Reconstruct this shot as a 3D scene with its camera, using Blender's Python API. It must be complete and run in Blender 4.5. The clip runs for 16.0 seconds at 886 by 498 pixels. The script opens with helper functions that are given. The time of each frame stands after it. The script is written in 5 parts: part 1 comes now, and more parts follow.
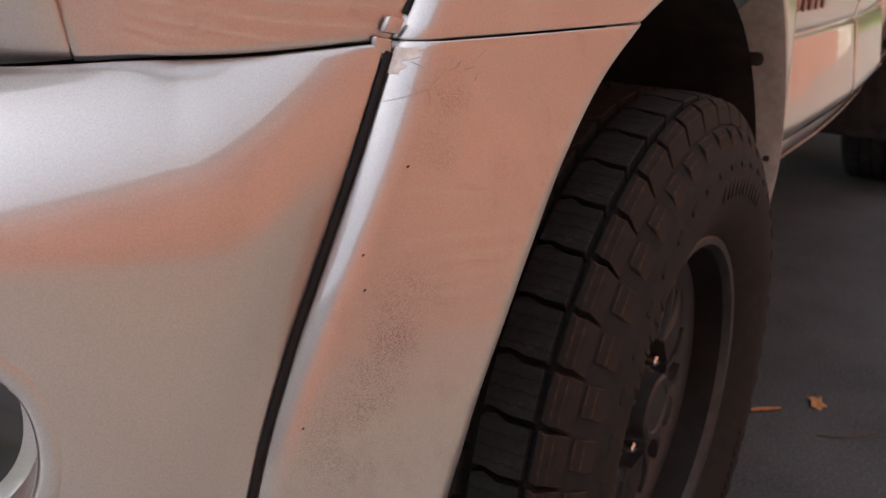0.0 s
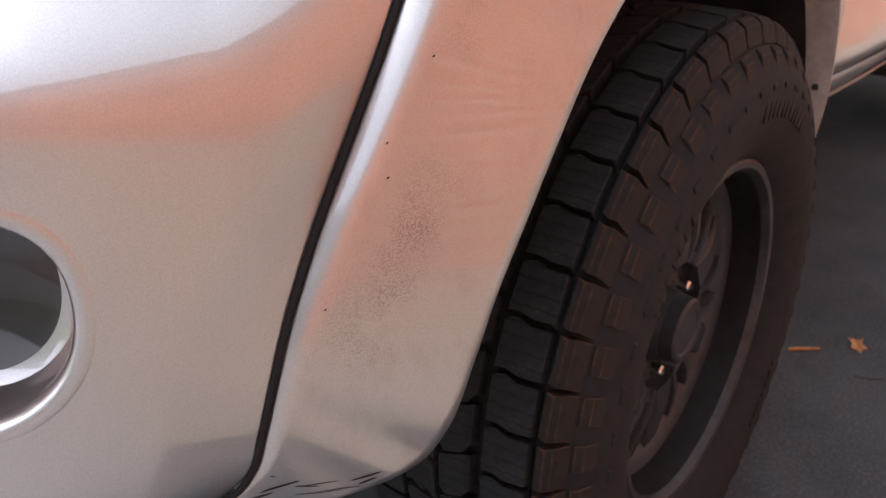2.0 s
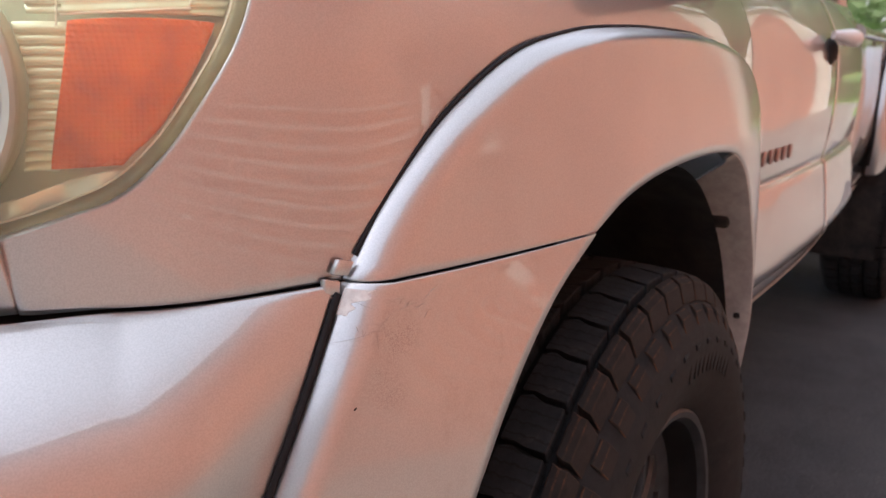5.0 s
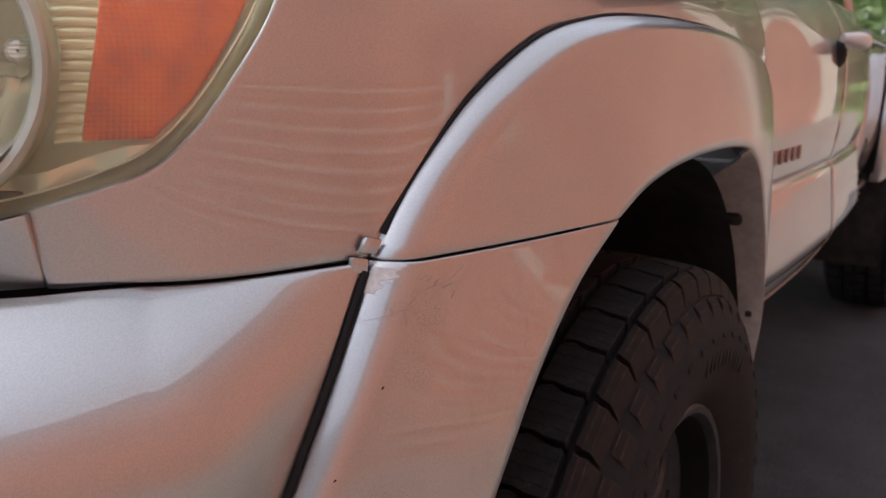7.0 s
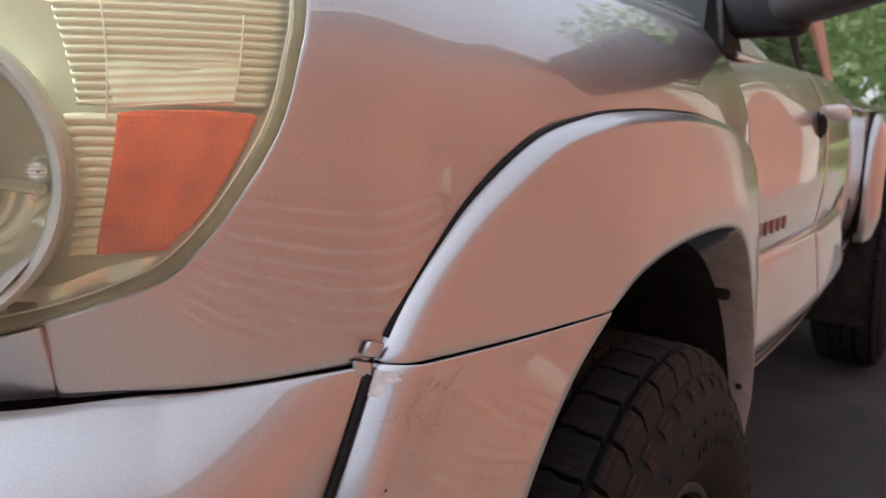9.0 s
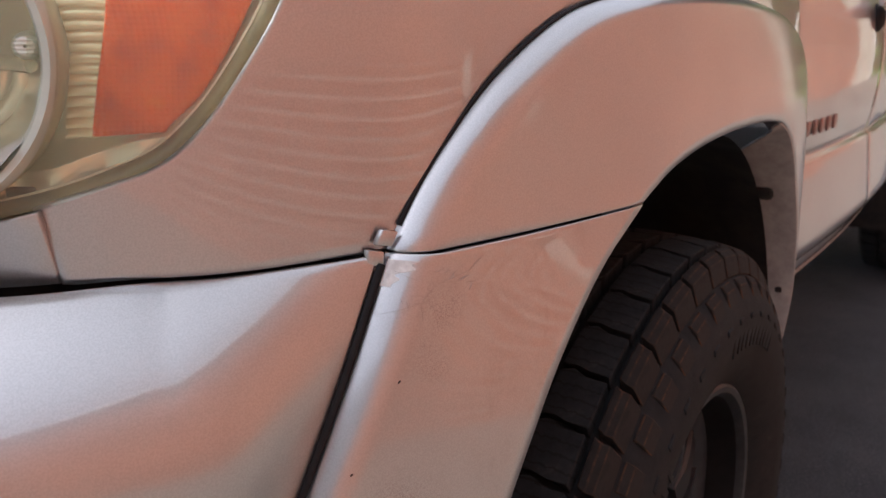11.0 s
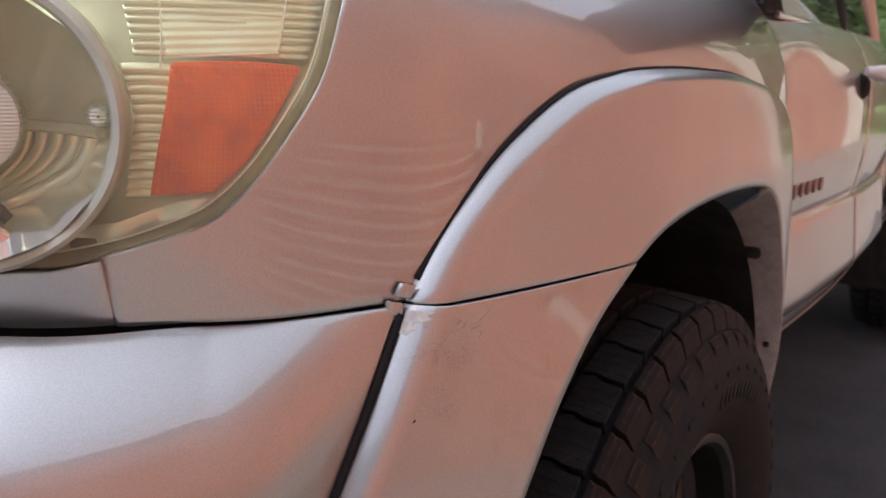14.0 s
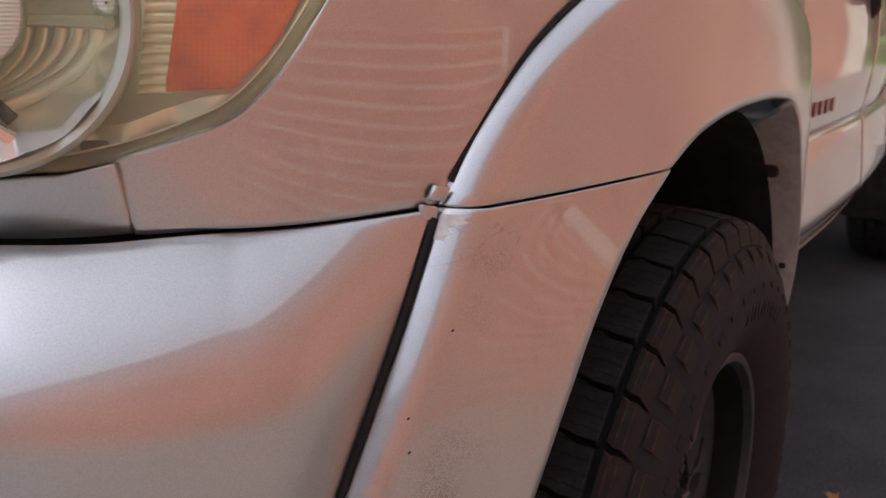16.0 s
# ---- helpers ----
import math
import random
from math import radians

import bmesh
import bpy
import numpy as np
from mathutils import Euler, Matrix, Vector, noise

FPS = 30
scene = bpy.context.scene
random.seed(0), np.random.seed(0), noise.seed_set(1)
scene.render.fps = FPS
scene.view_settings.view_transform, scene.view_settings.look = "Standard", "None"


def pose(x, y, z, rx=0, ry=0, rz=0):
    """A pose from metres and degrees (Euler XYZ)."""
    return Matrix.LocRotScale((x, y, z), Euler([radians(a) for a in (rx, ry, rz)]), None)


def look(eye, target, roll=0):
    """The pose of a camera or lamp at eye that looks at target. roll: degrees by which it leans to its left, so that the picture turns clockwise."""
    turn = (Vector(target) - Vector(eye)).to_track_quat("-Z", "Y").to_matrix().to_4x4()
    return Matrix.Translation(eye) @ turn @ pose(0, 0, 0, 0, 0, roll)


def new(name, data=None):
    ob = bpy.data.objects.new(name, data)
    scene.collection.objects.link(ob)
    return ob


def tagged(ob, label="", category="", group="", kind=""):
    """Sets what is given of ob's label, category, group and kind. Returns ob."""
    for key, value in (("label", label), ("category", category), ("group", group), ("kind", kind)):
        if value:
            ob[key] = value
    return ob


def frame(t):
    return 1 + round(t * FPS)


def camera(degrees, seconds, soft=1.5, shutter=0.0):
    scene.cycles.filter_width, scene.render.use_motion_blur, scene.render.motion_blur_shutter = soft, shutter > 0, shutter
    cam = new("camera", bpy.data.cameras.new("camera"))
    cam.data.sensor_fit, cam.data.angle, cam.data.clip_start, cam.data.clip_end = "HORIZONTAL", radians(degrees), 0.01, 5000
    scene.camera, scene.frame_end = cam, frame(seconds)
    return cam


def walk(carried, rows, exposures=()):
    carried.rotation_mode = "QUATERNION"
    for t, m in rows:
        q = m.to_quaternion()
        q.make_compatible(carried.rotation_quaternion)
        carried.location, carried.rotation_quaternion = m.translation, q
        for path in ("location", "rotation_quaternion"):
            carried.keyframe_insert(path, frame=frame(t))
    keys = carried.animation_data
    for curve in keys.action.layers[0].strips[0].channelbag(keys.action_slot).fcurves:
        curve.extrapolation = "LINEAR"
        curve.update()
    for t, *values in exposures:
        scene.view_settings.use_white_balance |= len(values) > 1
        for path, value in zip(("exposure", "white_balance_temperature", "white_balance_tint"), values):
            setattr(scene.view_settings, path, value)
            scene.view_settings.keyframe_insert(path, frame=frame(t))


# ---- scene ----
cam = camera(55.1, 16.0)
cam.data.dof.use_dof, cam.data.dof.focus_distance, cam.data.dof.aperture_fstop = True, 0.62, 12.0
PATH = [
    (0, (-0.968, -0.266, 0.966), (0.606, 0.771, 0.295), 0.3),
    (0.5, (-0.923, -0.315, 0.969), (0.64, 0.752, 0.323), 0.2),
    (1, (-0.916, -0.311, 0.971), (0.642, 0.775, 0.342), 0.5),
    (1.5, (-0.935, -0.294, 0.965), (0.606, 0.805, 0.319), 0.3),
    (2, (-0.976, -0.294, 0.935), (0.494, 0.806, 0.142), 0.9),
    (2.5, (-0.964, -0.286, 0.914), (0.472, 0.802, 0.046), 0.4),
    (3, (-0.945, -0.267, 0.935), (0.524, 0.833, 0.14), -0.4),
    (3.5, (-0.939, -0.283, 0.988), (0.625, 0.797, 0.366), -0.8),
    (4, (-0.924, -0.277, 1.041), (0.691, 0.787, 0.532), -0.8),
    (4.2, (-0.921, -0.279, 1.063), (0.694, 0.79, 0.562), -0.1),
    (6.3, (-0.946, -0.261, 1.054), (0.712, 0.782, 0.651), 0.8),
    (6.5, (-0.943, -0.266, 1.052), (0.699, 0.797, 0.638), 1.1),
    (7, (-0.941, -0.257, 1.041), (0.702, 0.795, 0.6), 1.1),
    (7.5, (-0.938, -0.243, 1.029), (0.674, 0.851, 0.579), 0.2),
    (8, (-0.941, -0.257, 1.042), (0.686, 0.8, 0.555), 0.8),
    (8.5, (-0.952, -0.268, 1.068), (0.756, 0.709, 0.713), 0.7),
    (9, (-0.956, -0.255, 1.08), (0.72, 0.787, 0.759), 1.1),
    (9.5, (-0.953, -0.232, 1.048), (0.697, 0.823, 0.64), 0.8),
    (11.8, (-0.916, -0.289, 1.08), (0.664, 0.817, 0.551), 0.5),
    (12, (-0.918, -0.296, 1.091), (0.673, 0.802, 0.578), 1.0),
    (12.5, (-0.938, -0.294, 1.083), (0.677, 0.792, 0.621), 0.9),
    (13, (-0.947, -0.273, 1.071), (0.635, 0.855, 0.597), 1.5),
    (13.5, (-0.975, -0.283, 1.086), (0.617, 0.841, 0.637), 2.0),
    (14, (-0.982, -0.279, 1.078), (0.632, 0.826, 0.659), 1.8),
    (14.5, (-0.985, -0.274, 1.058), (0.628, 0.824, 0.623), 1.2),
    (15, (-0.984, -0.268, 1.039), (0.619, 0.819, 0.539), 1.0),
    (15.5, (-0.982, -0.257, 1.031), (0.614, 0.823, 0.494), 0.8),
    (16, (-0.977, -0.236, 1.037), (0.629, 0.827, 0.5), 0.7),
]
walk(cam, [(t, look(eye, target, roll)) for t, eye, target, roll in PATH], [(t, e, k, 10) for t, e, k in ((0, 1.12, 5720), (1.0, 1.44, 5640), (1.5, 1.5, 5540), (2.5, 1.46, 5480), (3, 1.55, 5460), (3.5, 1.74, 5460), (4, 1.66, 5400), (4.2, 1.64, 5380), (6.3, 0.8, 5400), (7.5, 0.84, 5380), (8.5, 0.92, 5360), (9, 0.92, 5340), (12, 1.03, 5400), (14, 0.94, 5330), (16, 0.86, 5360))])

# ---------------------------------------------------------------- light
world = bpy.data.worlds.new("sky")
scene.world = world
world.use_nodes = True
wn, wl = world.node_tree.nodes, world.node_tree.links
sky = wn.new("ShaderNodeTexSky")
sky.sky_type, sky.sun_disc = "NISHITA", False
SUN_EL, SUN_AZ = 50.0, 118.0        # elevation; azimuth from +x towards +y
sky.sun_elevation, sky.sun_rotation = radians(SUN_EL), radians(90 - SUN_AZ)
veil = wn.new("ShaderNodeMixRGB")          # thin even cloud over the whole sky
veil.blend_type = "ADD"
veil.inputs["Fac"].default_value = 1.0
veil.inputs["Color2"].default_value = (4.8, 4.08, 3.25, 1)
wl.new(sky.outputs["Color"], veil.inputs["Color1"])
wl.new(veil.outputs["Color"], wn["Background"].inputs["Color"])
sky.dust_density, sky.air_density, sky.ozone_density = 4.5, 0.5, 0.1
wn["Background"].inputs["Strength"].default_value = 0.086
sun = new("sun", bpy.data.lights.new("sun", "SUN"))
sun.data.energy, sun.data.angle, sun.data.color = 1.25, radians(4.0), (1.0, 0.91, 0.80)
sun.matrix_basis = look((30 * math.cos(radians(SUN_AZ)), 30 * math.sin(radians(SUN_AZ)), 30 * math.tan(radians(SUN_EL))), (0, 0, 0))


# ---------------------------------------------------------------- materials
def material(name, color, rough=0.5, metal=0.0, coat=0.0, spec=0.5):
    m = bpy.data.materials.new(name)
    m.use_nodes = True
    b = m.node_tree.nodes["Principled BSDF"]
    b.inputs["Base Color"].default_value = (*color, 1)
    b.inputs["Roughness"].default_value = rough
    b.inputs["Metallic"].default_value = metal
    b.inputs["Coat Weight"].default_value = coat
    b.inputs["Coat Roughness"].default_value = 0.03
    b.inputs["Specular IOR Level"].default_value = spec
    return m


def nodes(m):
    return m.node_tree.nodes, m.node_tree.links, m.node_tree.nodes["Principled BSDF"]


def noise_tex(m, scale, detail=4.0, rough=0.6, stretch=None):
    n, l, b = nodes(m)
    co = n.new("ShaderNodeTexCoord")
    t = n.new("ShaderNodeTexNoise")
    t.inputs["Scale"].default_value, t.inputs["Detail"].default_value, t.inputs["Roughness"].default_value = scale, detail, rough
    if stretch:
        mp = n.new("ShaderNodeMapping")
        mp.inputs["Scale"].default_value = stretch
        l.new(co.outputs["Object"], mp.inputs["Vector"])
        l.new(mp.outputs["Vector"], t.inputs["Vector"])
    else:
        l.new(co.outputs["Object"], t.inputs["Vector"])
    return t.outputs["Fac"]


def ramp(m, fac, stops):
    n, l, b = nodes(m)
    r = n.new("ShaderNodeValToRGB")
    r.color_ramp.interpolation = "EASE"
    while len(r.color_ramp.elements) < len(stops):
        r.color_ramp.elements.new(0.5)
    for e, (p, c) in zip(r.color_ramp.elements, stops):
        e.position = p
        e.color = (*c, 1) if not isinstance(c, float) else (c, c, c, 1)
    l.new(fac, r.inputs["Fac"])
    return r.outputs["Color"]


def mix(m, fac, a, b_, kind="MIX"):
    n, l, b = nodes(m)
    x = n.new("ShaderNodeMixRGB")
    x.blend_type = kind
    for sock, v in ((x.inputs["Fac"], fac), (x.inputs["Color1"], a), (x.inputs["Color2"], b_)):
        if isinstance(v, (int, float)):
            sock.default_value = v
        elif isinstance(v, tuple):
            sock.default_value = (*v, 1)
        else:
            l.new(v, sock)
    return x.outputs["Color"]


def bump(m, height, strength=0.3, distance=0.002, after=None):
    n, l, b = nodes(m)
    k = n.new("ShaderNodeBump")
    k.inputs["Strength"].default_value, k.inputs["Distance"].default_value = strength, distance
    l.new(height, k.inputs["Height"])
    if after:
        l.new(after, k.inputs["Normal"])
    return k.outputs["Normal"]


def wire(m, out, name):
    n, l, b = nodes(m)
    l.new(out, b.inputs[name])


def paint(name, dust=0.12, scuff=0.0, coat=0.010):
    """Silver metallic car paint under clear coat, with fine flakes, orange peel and some road dust."""
    m = material(name, (0.6, 0.6, 0.62), 0.4, 1.0, 1.0)
    n, l, b = nodes(m)
    b.inputs["Coat IOR"].default_value = 1.95
    flake = noise_tex(m, 900, 1, 0.5)
    silver = ramp(m, flake, [(0.3, (0.47, 0.465, 0.47)), (0.7, (0.53, 0.525, 0.53))])
    cloud = noise_tex(m, 7, 2, 0.5)
    mask = ramp(m, cloud, [(0.25, 0.0), (0.8, dust)])
    color = mix(m, mask, silver, (0.36, 0.32, 0.28))
    rough = ramp(m, cloud, [(0.2, 0.36), (0.8, 0.41)])
    coat_rough = ramp(m, cloud, [(0.2, coat), (0.8, coat + 0.012)])
    if scuff:
        coat_rough = ramp(m, cloud, [(0.2, 0.03), (0.8, 0.055)])
        speck = ramp(m, noise_tex(m, 820, 3, 0.75), [(0.44, 0.0), (0.60, 1.0)])
        spots = None
        for centre, size in SCUFFS:
            co, far = n.new("ShaderNodeTexCoord"), n.new("ShaderNodeVectorMath")
            far.operation = "DISTANCE"
            far.inputs[1].default_value = centre
            l.new(co.outputs["Object"], far.inputs[0])
            spot = ramp(m, far.outputs["Value"], [(size * 0.25, 1.0), (size, 0.0)])
            spots = spot if spots is None else mix(m, 1.0, spots, spot, "ADD")
        patch = mix(m, 1.0, ramp(m, noise_tex(m, 26, 5, 0.65), [(0.34, 0.25), (0.62, 1.0)]), spots, "MULTIPLY")
        both = mix(m, 1.0, patch, speck, "MULTIPLY")
        fac = mix(m, 1.0, both, (scuff, scuff, scuff), "MULTIPLY")
        smudge = ramp(m, noise_tex(m, 16, 6, 0.75, (1.0, 1.0, 0.6)), [(0.48, 0.0), (0.75, 0.35)])
        color = mix(m, smudge, color, (0.30, 0.22, 0.19))
        color = mix(m, fac, color, (0.20, 0.155, 0.135))
        rough = mix(m, fac, rough, (0.7, 0.7, 0.7))
        coat_rough = mix(m, patch, coat_rough, (0.11, 0.11, 0.11))
    wire(m, color, "Base Color")
    wire(m, rough, "Roughness")
    wire(m, coat_rough, "Coat Roughness")
    wire(m, bump(m, noise_tex(m, 18, 1, 0.5), 0.17, 0.00014), "Coat Normal")
    return m


# centres and reach of the rubbed patches on the lower flare
SCUFFS = [((-0.527, 0.054, 0.728), 0.050), ((-0.577, 0.066, 0.648), 0.062), ((-0.550, 0.060, 0.690), 0.045), ((-0.480, 0.051, 0.872), 0.026), ((-0.492, 0.052, 0.838), 0.026)]
PAINT = paint("silver_paint", 0.05)
FLARE_PAINT = paint("flare_silver_paint", 0.08, 0.0, 0.11)
SCUFFED = paint("scuffed_silver_paint", 0.2, 0.42)
UNDERSIDE = material("dusty_paint_back", (0.36, 0.34, 0.32), 0.62, 0.0, 0.0, 0.3)
wire(UNDERSIDE, ramp(UNDERSIDE, noise_tex(UNDERSIDE, 40, 6, 0.7), [(0.3, (0.30, 0.285, 0.27)), (0.7, (0.42, 0.40, 0.38))]), "Base Color")

PRIMER = material("pale_bare_plastic", (0.7, 0.69, 0.67), 0.45)
wire(PRIMER, ramp(PRIMER, noise_tex(PRIMER, 160, 4), [(0.3, (0.58, 0.56, 0.54)), (0.7, (0.80, 0.79, 0.77))]), "Base Color")
MIRROR_SHELL = material("dark_grey_mirror_plastic", (0.06, 0.06, 0.062), 0.45, 0, 0, 0.4)
wire(MIRROR_SHELL, ramp(MIRROR_SHELL, noise_tex(MIRROR_SHELL, 200, 3), [(0.3, 0.40), (0.7, 0.52)]), "Roughness")
RUBBER = material("black_rubber_trim", (0.016, 0.016, 0.018), 0.7, 0, 0, 0.2)
wire(RUBBER, ramp(RUBBER, noise_tex(RUBBER, 60), [(0.3, 0.6), (0.7, 0.8)]), "Roughness")

LINER = material("black_plastic_liner", (0.02, 0.02, 0.022), 0.75, 0, 0, 0.25)
wire(LINER, ramp(LINER, noise_tex(LINER, 14, 6, 0.7), [(0.35, (0.014, 0.014, 0.016)), (0.75, (0.04, 0.036, 0.032))]), "Base Color")
wire(LINER, bump(LINER, noise_tex(LINER, 300), 0.3, 0.001), "Normal")

def tyre_rubber(name, stops, sipes):
    """Dusty rubber; on the tread blocks thin wavy sipes run across each block."""
    m = material(name, (0.04, 0.033, 0.03), 0.85, 0, 0, 0.25)
    color = ramp(m, noise_tex(m, 45, 7, 0.72), stops)
    normal = bump(m, noise_tex(m, 260, 5), 0.5, 0.001)
    if sipes:
        n, l, b = nodes(m)
        co, wv = n.new("ShaderNodeTexCoord"), n.new("ShaderNodeTexWave")
        wv.bands_direction = "X"
        for key, v in (("Scale", 24.0), ("Distortion", 1.4), ("Detail", 1.0), ("Detail Scale", 7.0)):
            wv.inputs[key].default_value = v
        l.new(co.outputs["Object"], wv.inputs["Vector"])
        line = ramp(m, wv.outputs["Fac"], [(0.02, 0.6), (0.10, 0.0)])
        color = mix(m, line, color, (0.008, 0.008, 0.008))
        normal = bump(m, line, -0.5, 0.0015, normal)
    wire(m, color, "Base Color")
    wire(m, normal, "Normal")
    return m


TYRE = tyre_rubber("dusty_tyre_rubber", [(0.3, (0.0120, 0.0137, 0.0161)), (0.55, (0.0191, 0.0201, 0.0219)), (0.8, (0.0402, 0.0367, 0.0348))], False)
TREAD = tyre_rubber("dusty_tread_rubber", [(0.3, (0.0131, 0.0155, 0.0187)), (0.55, (0.0216, 0.0252, 0.0290)), (0.8, (0.0427, 0.0435, 0.0438))], True)
SHOULDER = tyre_rubber("browned_tyre_shoulder", [(0.3, (0.0131, 0.0132, 0.0142)), (0.6, (0.0231, 0.0206, 0.0200)), (0.85, (0.0452, 0.0332, 0.0284))], False)
# orange highlight along the block edges, put into the bevel colour
EDGE_GLINT = tyre_rubber("orange_highlight_on_block_edges", [(0.46, (0.0275, 0.0215, 0.0184)), (0.60, (0.0781, 0.0393, 0.0233)), (0.8, (0.1745, 0.0750, 0.0350))], False)

# darker than the wheel face: shade inside the rim is put into the colour
RIM_SHADED = material("shaded_rim_barrel", (0.010, 0.010, 0.011), 0.6, 0.0, 0.0, 0.25)
wire(RIM_SHADED, ramp(RIM_SHADED, noise_tex(RIM_SHADED, 30, 5), [(0.3, (0.006, 0.006, 0.007)), (0.8, (0.016, 0.015, 0.015))]), "Base Color")
WHEEL = material("satin_black_alloy", (0.012, 0.012, 0.013), 0.38, 0.0, 0.0, 0.35)
wire(WHEEL, ramp(WHEEL, noise_tex(WHEEL, 45, 5), [(0.3, (0.026, 0.030, 0.036)), (0.8, (0.046, 0.052, 0.060))]), "Base Color")
LIP = material("dusty_alloy_lip", (0.12, 0.125, 0.13), 0.45, 0.3)
wire(LIP, ramp(LIP, noise_tex(LIP, 50, 5), [(0.3, (0.028, 0.031, 0.035)), (0.8, (0.054, 0.057, 0.061))]), "Base Color")
FOG_BLACK = material("glossy_black_plastic", (0.012, 0.012, 0.014), 0.3, 0.0, 0.6)
wire(FOG_BLACK, ramp(FOG_BLACK, noise_tex(FOG_BLACK, 20), [(0.3, 0.30), (0.7, 0.42)]), "Roughness")
NUT = material("dull_steel_nut", (0.05, 0.05, 0.052), 0.55, 0.6)
BRIGHT_NUT = material("bright_steel_nut", (0.7, 0.69, 0.67), 0.2, 1.0)
CHROME = material("chrome", (0.86, 0.86, 0.88), 0.08, 1.0)
REFLECTOR = material("aluminised_reflector", (0.95, 0.96, 0.93), 0.12, 0.5)
wire(REFLECTOR, ramp(REFLECTOR, noise_tex(REFLECTOR, 30), [(0.3, 0.04), (0.7, 0.12)]), "Roughness")
HOUSING = material("yellowed_lamp_housing", (0.7, 0.64, 0.48), 0.24, 0.5)
wire(HOUSING, ramp(HOUSING, noise_tex(HOUSING, 18), [(0.3, (0.93, 0.94, 0.83)), (0.8, (0.92, 0.89, 0.70))]), "Base Color")
AMBER = material("amber_plastic", (0.75, 0.16, 0.02), 0.3, 0.0, 0.15, 0.3)
grid_n = noise_tex(AMBER, 38, 3, 0.5)
wire(AMBER, ramp(AMBER, grid_n, [(0.25, (0.56, 0.040, 0.0)), (0.6, (0.86, 0.105, 0.0)), (0.85, (0.98, 0.22, 0.0))]), "Base Color")
an, al, ab = nodes(AMBER)
aco = an.new("ShaderNodeTexCoord")
waves = []
for direction in ("X", "Z"):
    wv = an.new("ShaderNodeTexWave")
    wv.bands_direction = direction
    wv.inputs["Scale"].default_value = 120 if direction == "X" else 95
    al.new(aco.outputs["Object"], wv.inputs["Vector"])
    waves.append(wv.outputs["Fac"])
wire(AMBER, bump(AMBER, waves[1], 0.30, 0.0012, bump(AMBER, waves[0], 0.35, 0.0012)), "Normal")
LENS_EDGE = material("yellowed_lens_edge", (0.2, 0.16, 0.07), 0.3, 0.0, 0.5, 0.4)
wire(LENS_EDGE, ramp(LENS_EDGE, noise_tex(LENS_EDGE, 40, 4, 0.6), [(0.3, (0.10, 0.082, 0.034)), (0.75, (0.22, 0.185, 0.085))]), "Base Color")
LENS = material("clear_lamp_lens", (0.96, 0.965, 0.79), 0.02)
LENS.node_tree.nodes["Principled BSDF"].inputs["Transmission Weight"].default_value = 0.915
LENS.node_tree.nodes["Principled BSDF"].inputs["IOR"].default_value = 1.22
RING = material("pale_lamp_ring", (0.8, 0.84, 0.76), 0.32, 0.0, 0.3)
wire(RING, ramp(RING, noise_tex(RING, 25), [(0.3, (0.56, 0.62, 0.55)), (0.7, (0.66, 0.71, 0.62))]), "Base Color")
SHIELD = material("pale_ribbed_shield", (0.78, 0.82, 0.73), 0.4, 0.2)
sn, sl, sb = nodes(SHIELD)
sco, swv = sn.new("ShaderNodeTexCoord"), sn.new("ShaderNodeTexWave")
swv.bands_direction = "Z"
swv.inputs["Scale"].default_value = 130
sl.new(sco.outputs["Object"], swv.inputs["Vector"])
wire(SHIELD, bump(SHIELD, swv.outputs["Fac"], 0.5, 0.0015), "Normal")
GLASS = material("tinted_window_glass", (0.02, 0.025, 0.025), 0.02, 0.0, 0.0, 0.35)
BADGE = material("dark_chrome_badge", (0.30, 0.18, 0.16), 0.3, 0.7)
RED = material("red_tail_lens", (0.35, 0.012, 0.012), 0.15, 0, 1.0)

ASPHALT = material("asphalt", (0.06, 0.06, 0.062), 0.92, 0, 0, 0.12)
fine = noise_tex(ASPHALT, 150, 4, 0.8)
blot = noise_tex(ASPHALT, 2.2, 6, 0.7)
wire(ASPHALT, mix(ASPHALT, 0.55, ramp(ASPHALT, fine, [(0.32, (0.034, 0.036, 0.040)), (0.52, (0.094, 0.100, 0.108)), (0.72, (0.30, 0.315, 0.33))]),
                  ramp(ASPHALT, blot, [(0.3, (0.038, 0.040, 0.045)), (0.7, (0.092, 0.096, 0.102))])), "Base Color")
wire(ASPHALT, bump(ASPHALT, fine, 0.8, 0.006), "Normal")
CONCRETE = material("concrete", (0.42, 0.39, 0.34), 0.9)
wire(CONCRETE, mix(CONCRETE, 0.5, ramp(CONCRETE, noise_tex(CONCRETE, 90, 5), [(0.3, (0.20, 0.172, 0.132)), (0.7, (0.29, 0.25, 0.20))]),
                   ramp(CONCRETE, noise_tex(CONCRETE, 0.8, 6), [(0.3, (0.19, 0.17, 0.138)), (0.7, (0.28, 0.25, 0.21))])), "Base Color")
wire(CONCRETE, bump(CONCRETE, noise_tex(CONCRETE, 160), 0.4, 0.003), "Normal")
FORECOURT = material("grey_worn_concrete", (0.2, 0.195, 0.19), 0.9)
wire(FORECOURT, mix(FORECOURT, 0.5, ramp(FORECOURT, noise_tex(FORECOURT, 90, 5), [(0.3, (0.17, 0.16, 0.15)), (0.7, (0.28, 0.265, 0.25))]),
                    ramp(FORECOURT, noise_tex(FORECOURT, 0.9, 6), [(0.3, (0.16, 0.15, 0.14)), (0.7, (0.26, 0.245, 0.23))])), "Base Color")
wire(FORECOURT, bump(FORECOURT, noise_tex(FORECOURT, 160), 0.4, 0.003), "Normal")
LAWN = material("lawn", (0.06, 0.13, 0.02), 0.9)
